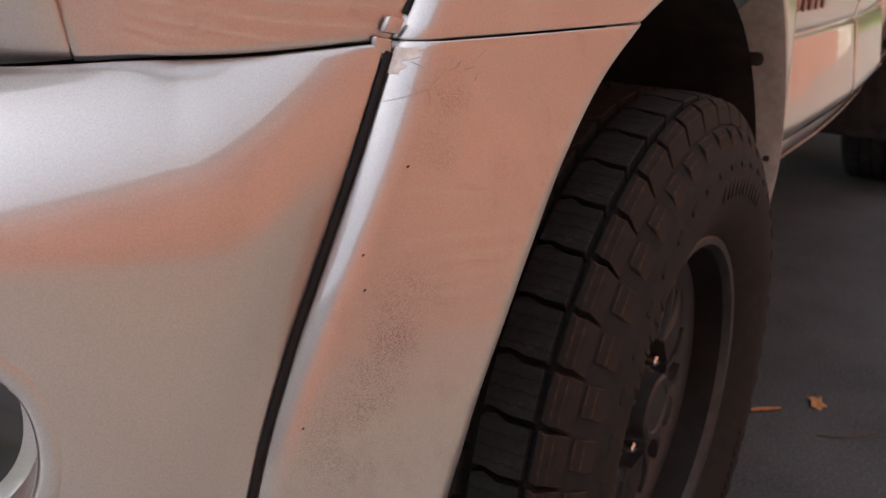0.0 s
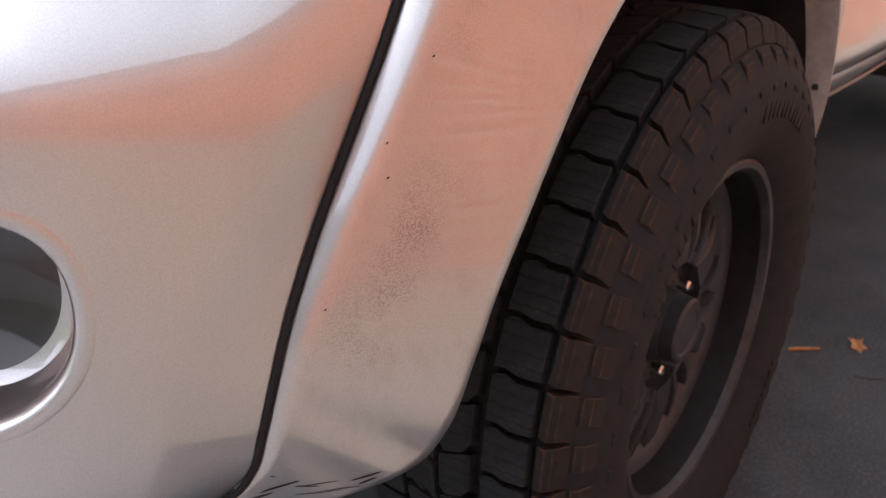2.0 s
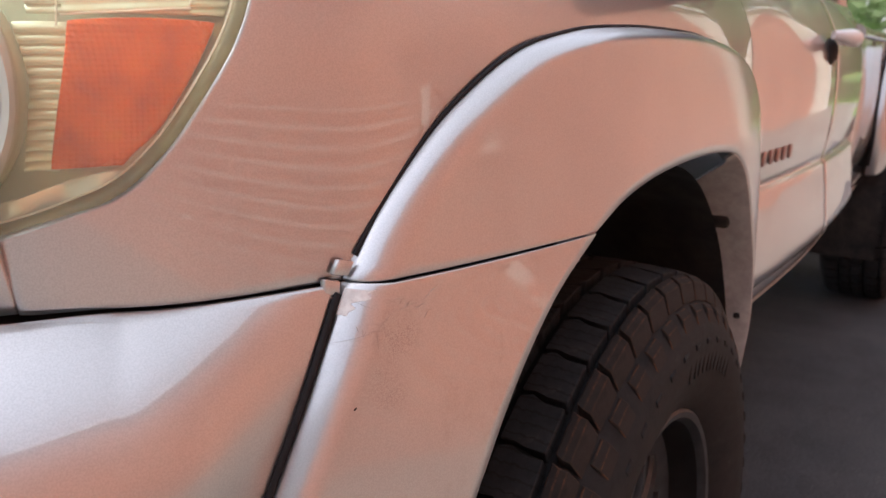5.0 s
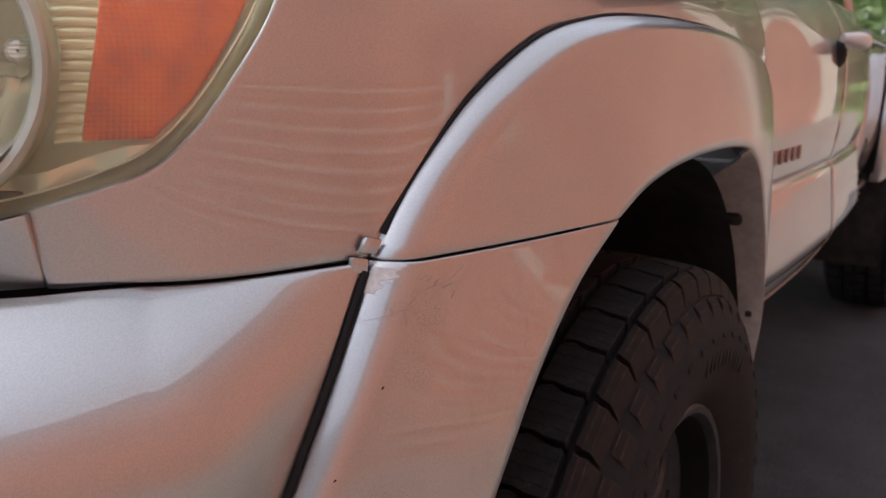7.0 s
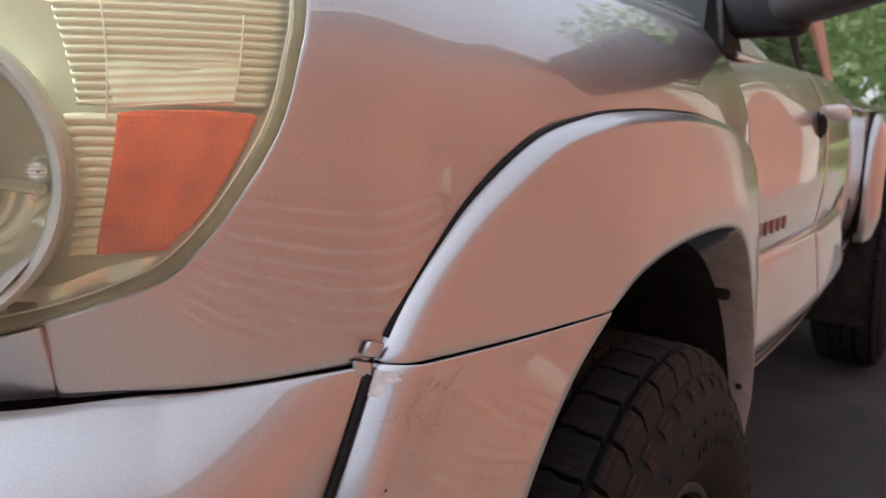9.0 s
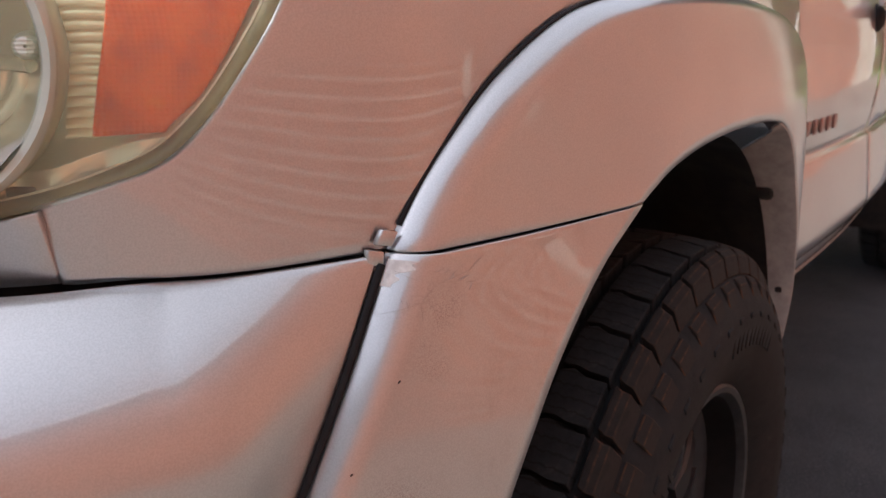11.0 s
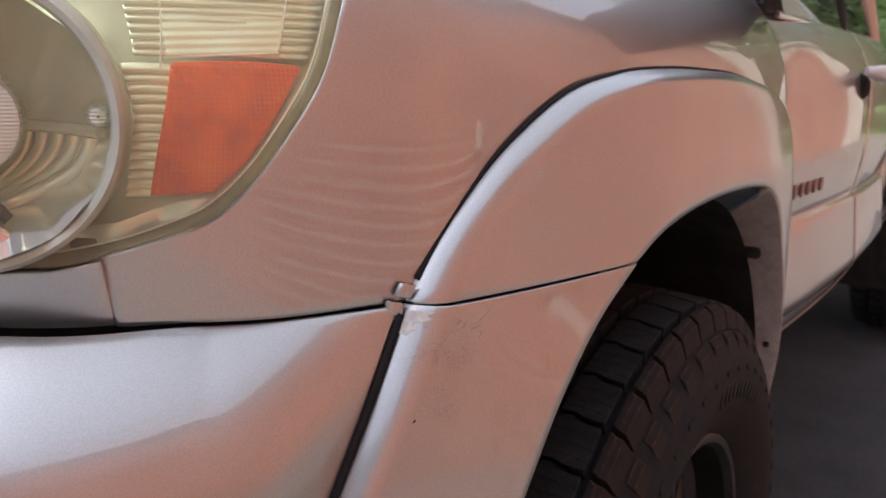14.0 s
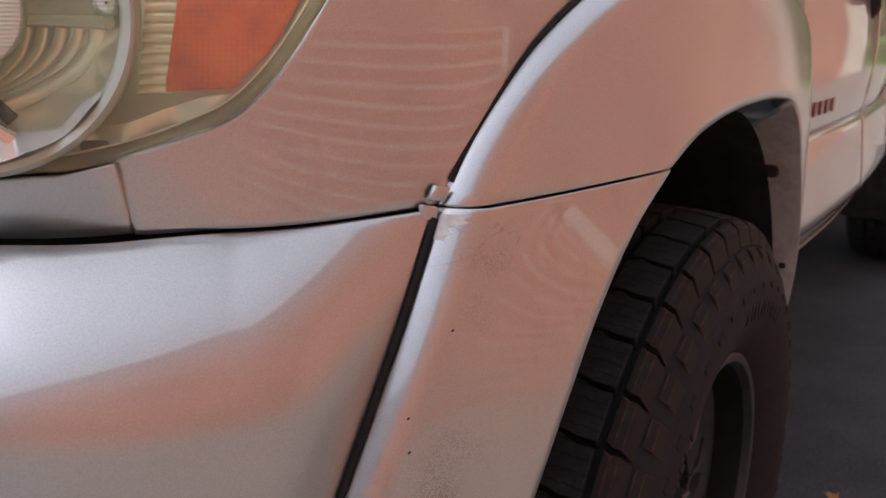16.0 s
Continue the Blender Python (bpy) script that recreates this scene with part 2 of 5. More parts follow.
wire(LAWN, mix(LAWN, 0.5, ramp(LAWN, noise_tex(LAWN, 40, 6, 0.8), [(0.3, (0.085, 0.15, 0.022)), (0.7, (0.19, 0.28, 0.05))]),
               ramp(LAWN, noise_tex(LAWN, 0.6, 5), [(0.3, (0.10, 0.17, 0.025)), (0.7, (0.16, 0.24, 0.045))])), "Base Color")
BARK = material("bark", (0.10, 0.075, 0.055), 0.95)
wire(BARK, ramp(BARK, noise_tex(BARK, 12, 6, 0.7, (1, 1, 0.15)), [(0.3, (0.05, 0.038, 0.028)), (0.7, (0.16, 0.12, 0.09))]), "Base Color")
wire(BARK, bump(BARK, noise_tex(BARK, 12, 6, 0.7, (1, 1, 0.15)), 0.8, 0.03), "Normal")
LEAF = material("tree_leaf", (0.07, 0.13, 0.03), 0.55)
ln, ll, lb = nodes(LEAF)
geo = ln.new("ShaderNodeNewGeometry")
wire(LEAF, ramp(LEAF, geo.outputs["Random Per Island"], [(0.0, (0.06, 0.085, 0.04)), (0.6, (0.10, 0.135, 0.065)), (1.0, (0.16, 0.20, 0.11))]), "Base Color")
glow = ln.new("ShaderNodeBsdfTranslucent")
glow.inputs["Color"].default_value = (0.56, 0.64, 0.36, 1)
both = ln.new("ShaderNodeMixShader")
both.inputs["Fac"].default_value = 0.65
ll.new(lb.outputs["BSDF"], both.inputs[1])
ll.new(glow.outputs["BSDF"], both.inputs[2])
ll.new(both.outputs["Shader"], ln["Material Output"].inputs["Surface"])
FALLEN = material("dry_leaf", (0.42, 0.20, 0.06), 0.7)
wire(FALLEN, ramp(FALLEN, noise_tex(FALLEN, 120, 4), [(0.3, (0.30, 0.13, 0.04)), (0.7, (0.52, 0.28, 0.10))]), "Base Color")

BRICK = material("orange_brick_wall", (0.4, 0.17, 0.1), 0.9)
bn, bl, bb = nodes(BRICK)
bco = bn.new("ShaderNodeTexCoord")
bmap = bn.new("ShaderNodeMapping")
bmap.inputs["Rotation"].default_value = (radians(90), 0, 0)
btex = bn.new("ShaderNodeTexBrick")
btex.inputs["Scale"].default_value = 1.0
btex.inputs["Brick Width"].default_value, btex.inputs["Row Height"].default_value, btex.inputs["Mortar Size"].default_value = 0.215, 0.076, 0.007
btex.inputs["Color1"].default_value, btex.inputs["Color2"].default_value, btex.inputs["Mortar"].default_value = (0.53, 0.165, 0.072, 1), (0.37, 0.110, 0.052, 1), (0.70, 0.58, 0.46, 1)
bl.new(bco.outputs["Object"], bmap.inputs["Vector"])
bl.new(bmap.outputs["Vector"], btex.inputs["Vector"])
# the broad noise darkens patches: dappled tree shade put into the brick colour
wire(BRICK, mix(BRICK, 0.75, mix(BRICK, 0.2, btex.outputs["Color"], ramp(BRICK, noise_tex(BRICK, 30, 5), [(0.3, (0.22, 0.09, 0.055)), (0.7, (0.44, 0.19, 0.11))])), ramp(BRICK, noise_tex(BRICK, 0.9, 3, 0.5), [(0.35, (0.62, 0.60, 0.62)), (0.65, (1.0, 0.98, 0.95))]), "MULTIPLY"), "Base Color")
wire(BRICK, bump(BRICK, btex.outputs["Fac"], -0.6, 0.01), "Normal")
TRIM_WHITE = material("white_painted_trim", (0.78, 0.76, 0.72), 0.5)
wire(TRIM_WHITE, ramp(TRIM_WHITE, noise_tex(TRIM_WHITE, 8, 5), [(0.3, (0.74, 0.72, 0.67)), (0.7, (0.82, 0.80, 0.77))]), "Base Color")
SIDING = material("cream_siding", (0.62, 0.54, 0.42), 0.7)
wire(SIDING, ramp(SIDING, noise_tex(SIDING, 5, 5), [(0.3, (0.56, 0.48, 0.37)), (0.7, (0.66, 0.58, 0.46))]), "Base Color")
STUCCO = material("pale_grey_stucco", (0.57, 0.54, 0.53), 0.85)
wire(STUCCO, ramp(STUCCO, noise_tex(STUCCO, 3, 6), [(0.3, (0.52, 0.49, 0.48)), (0.7, (0.62, 0.59, 0.58))]), "Base Color")
SHINGLE = material("grey_roof_shingle", (0.14, 0.13, 0.12), 0.95)
wire(SHINGLE, ramp(SHINGLE, noise_tex(SHINGLE, 30, 6, 0.7), [(0.3, (0.08, 0.075, 0.07)), (0.7, (0.2, 0.19, 0.175))]), "Base Color")
WHITE_PAINT = material("white_car_paint", (0.75, 0.76, 0.78), 0.3, 0, 1.0)
BLACK_BOX = material("dark_painted_metal", (0.05, 0.05, 0.055), 0.5)


# ---------------------------------------------------------------- mesh helpers
def mesh(name, verts, faces, mat, parent=None, label="", smooth=True, mats=None, sharp=None):
    me = bpy.data.meshes.new(name)
    me.from_pydata([tuple(map(float, v)) for v in verts], [], faces)
    me.materials.append(mat)
    me.validate()
    bm = bmesh.new()
    bm.from_mesh(me)
    bmesh.ops.recalc_face_normals(bm, faces=bm.faces)
    bm.to_mesh(me)
    bm.free()
    if smooth:
        me.shade_smooth()
        if sharp:
            me.set_sharp_from_angle(angle=radians(sharp))
    ob = new(name, me)
    ob.parent = parent
    if label:
        tagged(ob, label)
    return ob


def part(name, bm, mat, parent, label="", smooth=True, sharp=35):
    bmesh.ops.recalc_face_normals(bm, faces=bm.faces)
    me = bpy.data.meshes.new(name)
    bm.to_mesh(me)
    bm.free()
    me.materials.append(mat)
    if smooth:
        me.shade_smooth()
        me.set_sharp_from_angle(angle=radians(sharp))
    ob = new(name, me)
    ob.parent = parent
    if label:
        tagged(ob, label)
    return ob


def spline(points):
    """A smooth curve through a few control points; returns f(s) for s in 0..1 by chord length."""
    p = np.array(points, float)
    d = np.r_[0, np.cumsum(np.linalg.norm(np.diff(p, axis=0), axis=1))]
    d /= d[-1]
    m = np.gradient(p, d, axis=0)

    def f(s):
        s = float(np.clip(s, 0, 1))
        i = min(int(np.searchsorted(d, s, side="right")) - 1, len(d) - 2)
        h = d[i + 1] - d[i]
        u = (s - d[i]) / h
        return ((2 * u**3 - 3 * u**2 + 1) * p[i] + (u**3 - 2 * u**2 + u) * h * m[i] + (-2 * u**3 + 3 * u**2) * p[i + 1] + (u**3 - u**2) * h * m[i + 1])
    return f


def shape_of(points):
    """y as a smooth function of x, from a few (x, y)."""
    xs, ys = (np.array(v, float) for v in zip(*sorted(points)))
    m = np.gradient(ys, xs)

    def f(x):
        x = float(np.clip(x, xs[0], xs[-1]))
        i = min(int(np.searchsorted(xs, x, side="right")) - 1, len(xs) - 2)
        h = xs[i + 1] - xs[i]
        u = (x - xs[i]) / h
        return (2 * u**3 - 3 * u**2 + 1) * ys[i] + (u**3 - 2 * u**2 + u) * h * m[i] + (-2 * u**3 + 3 * u**2) * ys[i + 1] + (u**3 - u**2) * h * m[i + 1]
    return f


def smooth_step(a, b, x):
    u = min(max((x - a) / (b - a), 0.0), 1.0)
    return u * u * (3 - 2 * u)


def panel(name, grid, mat, parent, label="", thick=0.012, roll=0.003, outward=(0, -1, 0)):
    """A sheet of metal or plastic from a grid of points: an outer skin, edges rolled back, and a back skin."""
    g = np.array(grid, float)
    nu, nv = g.shape[:2]
    du, dv = np.gradient(g, axis=0), np.gradient(g, axis=1)
    nrm = np.cross(du, dv)
    nrm /= np.linalg.norm(nrm, axis=2, keepdims=True) + 1e-12
    if (nrm * np.array(outward)).sum() < 0:
        nrm = -nrm
    verts = list(g.reshape(-1, 3))
    idx = lambda i, j: i * nv + j
    faces = [(idx(i, j), idx(i + 1, j), idx(i + 1, j + 1), idx(i, j + 1)) for i in range(nu - 1) for j in range(nv - 1)]
    loop = [(i, 0) for i in range(nu - 1)] + [(nu - 1, j) for j in range(nv - 1)] + [(i, nv - 1) for i in range(nu - 1, 0, -1)] + [(0, j) for j in range(nv - 1, 0, -1)]
    prev = [idx(*ij) for ij in loop]
    rings = []
    for out, back in ((0.7, 0.25), (1.0, 0.8), (1.0, 1.0 + (thick - roll) / max(roll, 1e-6))):
        ring = []
        for i, j in loop:
            ii, jj = min(max(i, 1), nu - 2), min(max(j, 1), nv - 2)
            o = np.zeros(3)
            if i in (0, nu - 1):
                e = g[i, j] - g[ii, j]
                o += e / (np.linalg.norm(e) + 1e-9)
            if j in (0, nv - 1):
                e = g[i, j] - g[i, jj]
                o += e / (np.linalg.norm(e) + 1e-9)
            o /= np.linalg.norm(o) + 1e-9
            ring.append(len(verts))
            verts.append(g[i, j] + o * roll * out - nrm[i, j] * roll * back)
        rings.append(ring)
    for ring in rings:
        n = len(loop)
        faces += [(prev[k], prev[(k + 1) % n], ring[(k + 1) % n], ring[k]) for k in range(n)]
        prev = ring
    base = len(verts)
    verts += list((g - nrm * thick).reshape(-1, 3))
    faces += [(base + idx(i, j), base + idx(i, j + 1), base + idx(i + 1, j + 1), base + idx(i + 1, j)) for i in range(nu - 1) for j in range(nv - 1)]
    inner = [base + idx(*ij) for ij in loop]
    n = len(loop)
    faces += [(prev[k], prev[(k + 1) % n], inner[(k + 1) % n], inner[k]) for k in range(n)]
    return mesh(name, verts, faces, mat, parent, label)


def tube(name, pts, radius, mat, parent, label="", sides=8, flat=1.0):
    """A bar of round or oval section along points; radius may be a number or a list."""
    p = np.array(pts, float)
    t = np.gradient(p, axis=0)
    t /= np.linalg.norm(t, axis=1, keepdims=True)
    rad = np.full(len(p), radius) if isinstance(radius, (int, float)) else np.array(radius)
    ref = np.array([0.0, 1.0, 0.0])
    verts, faces = [], []
    for k in range(len(p)):
        a = np.cross(t[k], ref)
        if np.linalg.norm(a) < 1e-3:
            a = np.cross(t[k], [0, 0, 1.0])
        a /= np.linalg.norm(a)
        b = np.cross(t[k], a)
        for s in range(sides):
            w = 2 * math.pi * s / sides
            verts.append(p[k] + rad[k] * (math.cos(w) * a + flat * math.sin(w) * b))
    for k in range(len(p) - 1):
        for s in range(sides):
            faces.append((k * sides + s, k * sides + (s + 1) % sides, (k + 1) * sides + (s + 1) % sides, (k + 1) * sides + s))
    faces += [tuple(range(sides)), tuple(range((len(p) - 1) * sides, len(p) * sides))]
    return mesh(name, verts, faces, mat, parent, label, sharp=50)


def lathe(profile, steps=96, close=False):
    """Verts and faces of a profile of (y, r) turned round the y axis."""
    verts, faces = [], []
    n = len(profile)
    for k in range(steps):
        a = 2 * math.pi * k / steps
        verts += [(r * math.cos(a), y, r * math.sin(a)) for y, r in profile]
    for k in range(steps):
        q = (k + 1) % steps
        for j in range(n if close else n - 1):
            w = (j + 1) % n
            faces.append((k * n + j, q * n + j, q * n + w, k * n + w))
    return verts, faces


def box_bm(sx, sy, sz, bevel=0.0, at=(0, 0, 0), seg=2):
    bm = bmesh.new()
    bmesh.ops.create_cube(bm, size=1.0)
    bmesh.ops.scale(bm, vec=(sx, sy, sz), verts=bm.verts)
    if bevel:
        bmesh.ops.bevel(bm, geom=list(bm.edges), offset=bevel, segments=seg, affect="EDGES", profile=0.5)
    bmesh.ops.translate(bm, vec=at, verts=bm.verts)
    return bm


def thing(name, label, category, at=(0, 0, 0), group="", kind=""):
    ob = new(name)
    ob.empty_display_size = 0.2
    ob.location = at
    return tagged(ob, label, category, group, kind)


# ---------------------------------------------------------------- setting
def slab(name, x0, x1, y0, y1, z, mat, label, category, thick=0.1, sub=1):
    bm = box_bm(x1 - x0, y1 - y0, thick, 0.0, ((x0 + x1) / 2, (y0 + y1) / 2, z - thick / 2))
    return tagged(part(name, bm, mat, None, smooth=False), label, category, kind="structure")


slab("ground", -400, 400, -400, 400, -0.02, LAWN, "mown green lawn that reaches the distance", "lawn")
slab("road", -1.1, 8.2, -0.52, 4.2, 0.0, ASPHALT, "dark worn asphalt driveway under the truck", "driveway")
slab("walkway", -30, 17.5, -2.6, -0.52, -0.004, CONCRETE, "pale concrete walkway between driveway and house", "walkway")
slab("forecourt", -30, -1.1, -0.52, 4.2, -0.002, FORECOURT, "grey worn concrete of the driveway ahead of the truck", "driveway")
slab("pavement", 8.2, 13.0, -1.6, 60, -0.006, CONCRETE, "sunlit pale concrete street pavement", "pavement")

# ---------------------------------------------------------------- the truck: shapes that its panels share
# x runs from the front axle to the rear, y from the near side inwards, z up; front axle at x = 0
AXLE_Z, WHEELBASE = 0.40, 3.235
truck = thing("pickup_truck", "silver pickup truck with flared arches parked on an asphalt driveway", "truck")

NOSE = [(-0.40, 0.066), (-0.487, 0.085), (-0.55, 0.12), (-0.61, 0.168), (-0.66, 0.222), (-0.71, 0.295), (-0.755, 0.39), (-0.80, 0.53), (-0.83, 0.73), (-0.84, 0.95)]
BUMP = [(-0.40, 0.066), (-0.487, 0.080), (-0.56, 0.088), (-0.63, 0.100), (-0.69, 0.130), (-0.74, 0.168), (-0.785, 0.215), (-0.83, 0.285), (-0.875, 0.42), (-0.905, 0.68), (-0.915, 0.95)]
side_y = shape_of([(-0.755, 0.39), (-0.71, 0.295), (-0.66, 0.222), (-0.61, 0.168), (-0.55, 0.12), (-0.487, 0.085), (-0.35, 0.060), (-0.2, 0.053), (0.0, 0.053), (0.30, 0.056), (0.52, 0.062), (0.85, 0.046), (1.25, 0.036), (1.75, 0.048), (2.4, 0.085), (3.2, 0.105), (4.4, 0.125)])


def tuck(z):
    """How far the shoulder of the body leans in at a height."""
    return 0.100 * (max(z - 1.03, 0) / 0.208) ** 2.0


def skin(x, z):
    return (x, side_y(x) + tuck(z), z)


# the lines of the wheel arch: outer line on the body and the lip round the wheel
ARCH_OUT_LOW = spline([(-0.6748, 0.1403, 0.5109), (-0.6677, 0.1340, 0.5135), (-0.6596, 0.1276, 0.5189), (-0.6508, 0.1198, 0.5366), (-0.6454, 0.1131, 0.5654), (-0.6363, 0.1082, 0.6035), (-0.6251, 0.1048, 0.6424), (-0.5985, 0.1008, 0.7048), (-0.5631, 0.0948, 0.7746), (-0.5354, 0.0904, 0.8275), (-0.4970, 0.0860, 0.9055)])
ARCH_LIP_LOW = spline([(-0.6728, 0.1361, 0.5094), (-0.6546, 0.1219, 0.5032), (-0.6337, 0.1065, 0.4990), (-0.6155, 0.0882, 0.4992), (-0.5791, 0.0687, 0.5002), (-0.5662, 0.0595, 0.5044), (-0.5379, 0.0471, 0.5144), (-0.5240, 0.0367, 0.5382), (-0.5023, 0.0275, 0.5948), (-0.4821, 0.0227, 0.6447), (-0.4547, 0.0183, 0.6938), (-0.4202, 0.0139, 0.7518), (-0.3826, 0.0107, 0.8066), (-0.3208, 0.0086, 0.8638), (-0.2430, 0.0080, 0.9035)])
ARCH_OUT = spline([(-0.4955, 0.086, 0.9085), (-0.467, 0.080, 0.951), (-0.442, 0.073, 0.981), (-0.412, 0.067, 1.009), (-0.374, 0.062, 1.033), (-0.317, 0.057, 1.059), (-0.225, 0.052, 1.077), (-0.105, 0.049, 1.084), (0.02, 0.048, 1.084), (0.16, 0.048, 1.078),
                   (0.28, 0.048, 1.061), (0.355, 0.048, 1.035), (0.415, 0.048, 0.985), (0.445, 0.048, 0.92), (0.458, 0.048, 0.84), (0.458, 0.048, 0.75), (0.448, 0.046, 0.66), (0.418, 0.04, 0.565)])
ARCH_LIP = spline([(-0.2415, 0.008, 0.9065), (-0.184, 0.008, 0.924), (-0.117, 0.008, 0.935), (-0.038, 0.008, 0.941), (0.054, 0.008, 0.943), (0.164, 0.008, 0.939), (0.235, 0.008, 0.928), (0.285, 0.008, 0.902), (0.345, 0.008, 0.829), (0.388, 0.008, 0.75), (0.408, 0.010, 0.65), (0.400, 0.018, 0.556)])


def flare_grid(out, lip, nu, nv, rise):
    rows = []
    for i in range(nu):
        s = i / (nu - 1)
        a, b = out(s), lip(s)
        row = []
        for j in range(nv):
            v = (j / (nv - 1)) ** 1.7
            p = a + (b - a) * v
            h = math.sqrt(max(1 - (1 - v / 0.085) ** 2, 0)) if v < 0.085 else 1 - ((v - 0.085) / 0.915) ** 1.5
            p = p + np.array([0, -rise(s) * h, 0])
            row.append(p)
        for back in (0.003, 0.012, 0.026):     # the lip turned in towards the wheel
            o = (b - a) / np.linalg.norm(b - a)
            row.append(b + o * min(back, 0.003) + np.array([0, back, 0]))
        rows.append(row)
    return rows


low = flare_grid(ARCH_OUT_LOW, ARCH_LIP_LOW, 90, 26, lambda s: 0.006 * smooth_step(0.0, 0.15, s) + 0.022 * s)
flare_low = panel("lower_wheel_flare", low, SCUFFED, truck, "scuffed silver lower flare on the bumper end", 0.005, 0.0015)
up = flare_grid(ARCH_OUT, ARCH_LIP, 150, 26, lambda s: 0.023 * (1 - 0.55 * smooth_step(0.6, 1.0, s)))
flare_up = panel("wheel_flare", up, FLARE_PAINT, truck, "silver fender flare over the front wheel", 0.005, 0.0015)


# scratches under the lower flare, a crack below the clip and a few stone chips
def on_flare(grid, s, v, lift):
    g = np.array(grid)[:, :26]
    i, j = s * (len(g) - 1), v * 25
    a, c = int(min(i, len(g) - 2)), int(min(j, 24))
    p = (g[a, c] * (1 - i + a) + g[a + 1, c] * (i - a)) * (1 - j + c) + (g[a, c + 1] * (1 - i + a) + g[a + 1, c + 1] * (i - a)) * (j - c)
    n = np.cross(g[a + 1, c] - g[a, c], g[a, c + 1] - g[a, c])
    n = n / np.linalg.norm(n)
    return p + (n if n[1] < 0 else -n) * lift


def mark(name, ends, radius, mat, label):
    (sa, va), (sb, vb) = ends
    pts = [on_flare(low, sa + (sb - sa) * k / 10, va + (vb - va) * k / 10, 0.0002 + radius * 0.2) for k in range(11)]
    tube(name, pts, [0.6 * radius * (0.25 + math.sin(math.pi * (k + 0.4) / 10.8)) for k in range(11)], mat, flare_low, label, 6)


for ends, r in ((((0.067, 0.52), (0.124, 0.64)), 0.0009), (((0.045, 0.60), (0.079, 0.64)), 0.0008), (((0.169, 0.88), (0.202, 0.92)), 0.0010), (((0.169, 0.93), (0.191, 0.94)), 0.0008), (((0.112, 0.68), (0.135, 0.80)), 0.0006),
                (((0.101, 0.32), (0.106, 0.42)), 0.0004), (((0.120, 0.72), (0.160, 0.84)), 0.0004), (((0.100, 0.80), (0.150, 0.93)), 0.0004), (((0.130, 0.86), (0.170, 0.96)), 0.0004)):
    mark("scratch", ends, r, RUBBER, "dark scratch in the paint")
for k in range(14):
    ss, vv = 0.925 + 0.055 * ((k * 0.618) % 1.0), 0.10 + 0.34 * ((k * 0.381 + 0.2) % 1.0)
    mark("peeled_edge", ((ss, vv), (ss + 0.012 * math.sin(k * 2.3), vv + 0.03 + 0.03 * math.cos(k * 1.7))), 0.00035, UNDERSIDE, "pale edge of peeling clear coat")
for ends in (((0.905, 0.02), (0.925, 0.20)), ((0.925, 0.20), (0.950, 0.24)), ((0.950, 0.24), (0.962, 0.38)), ((0.962, 0.38), (0.985, 0.42)), ((0.925, 0.20), (0.890, 0.26)), ((0.975, 0.05), (0.960, 0.16))):
    mark("crack", ends, 0.00026, UNDERSIDE, "peeling crack in the clear coat")
# pale flaking patch below the clip
edge_of = lambda s: 0.15 + 0.06 * math.sin(s * 310) * math.sin(s * 97 + 1) + 0.05 * math.sin(s * 160)
rows = [[on_flare(low, s, 0.015 + 0.6 * (max(edge_of(s), 0.05) * (1 - 0.7 * smooth_step(0.972, 0.950, s))) * j / 7, 0.0003) for j in range(8)] for s in np.linspace(0.950, 0.992, 22)]
panel("flaked_patch", rows, PRIMER, flare_low, "pale flaking clear coat", 0.0004, 0.0001)
for s, v in ((0.80, 0.25), (0.665, 0.19), (0.61, 0.29), (0.40, 0.21)):
    mark("chip", ((s, v), (s + 0.004, v + 0.01)), 0.0009, RUBBER, "stone chip")


# black rubber strips along the outer line of the arch
def strip(name, line, s0, s1, radius, shift):
    pts = [line(s0 + (s1 - s0) * k / 80) + np.array(shift) for k in range(81)]
    return tube(name, pts, radius, RUBBER, truck, "black rubber edge strip of the flare", 8)


strip("edge_strip", ARCH_OUT, 0.012, 0.97, 0.0021, (-0.0002, -0.0012, 0.0002))
strip("edge_strip", ARCH_OUT_LOW, 0.005, 0.984, 0.0029, (-0.0022, -0.0006, 0.0))

# the two small clips where the flare pieces meet
def clip_plate(name, x, z, w, h, shear, depth):
    bm = box_bm(w, depth, h, min(0.0014, h * 0.3))
    for v in bm.verts:
        px, pz = v.co.x + shear * v.co.z, v.co.z - 0.22 * v.co.x
        v.co.x, v.co.y, v.co.z = x + px, v.co.y + 0.0825 - 0.62 * (x + px + 0.4955), z + pz
    part(name, bm, PAINT, truck, "small silver plastic clip")


clip_plate("clip", -0.4990, 0.9165, 0.0095, 0.0105, 0.38, 0.005)
clip_plate("clip", -0.5060, 0.9035, 0.0098, 0.0105, 0.08, 0.005)
clip_plate("clip_foot", -0.5070, 0.8960, 0.0042, 0.0030, 0.0, 0.004)

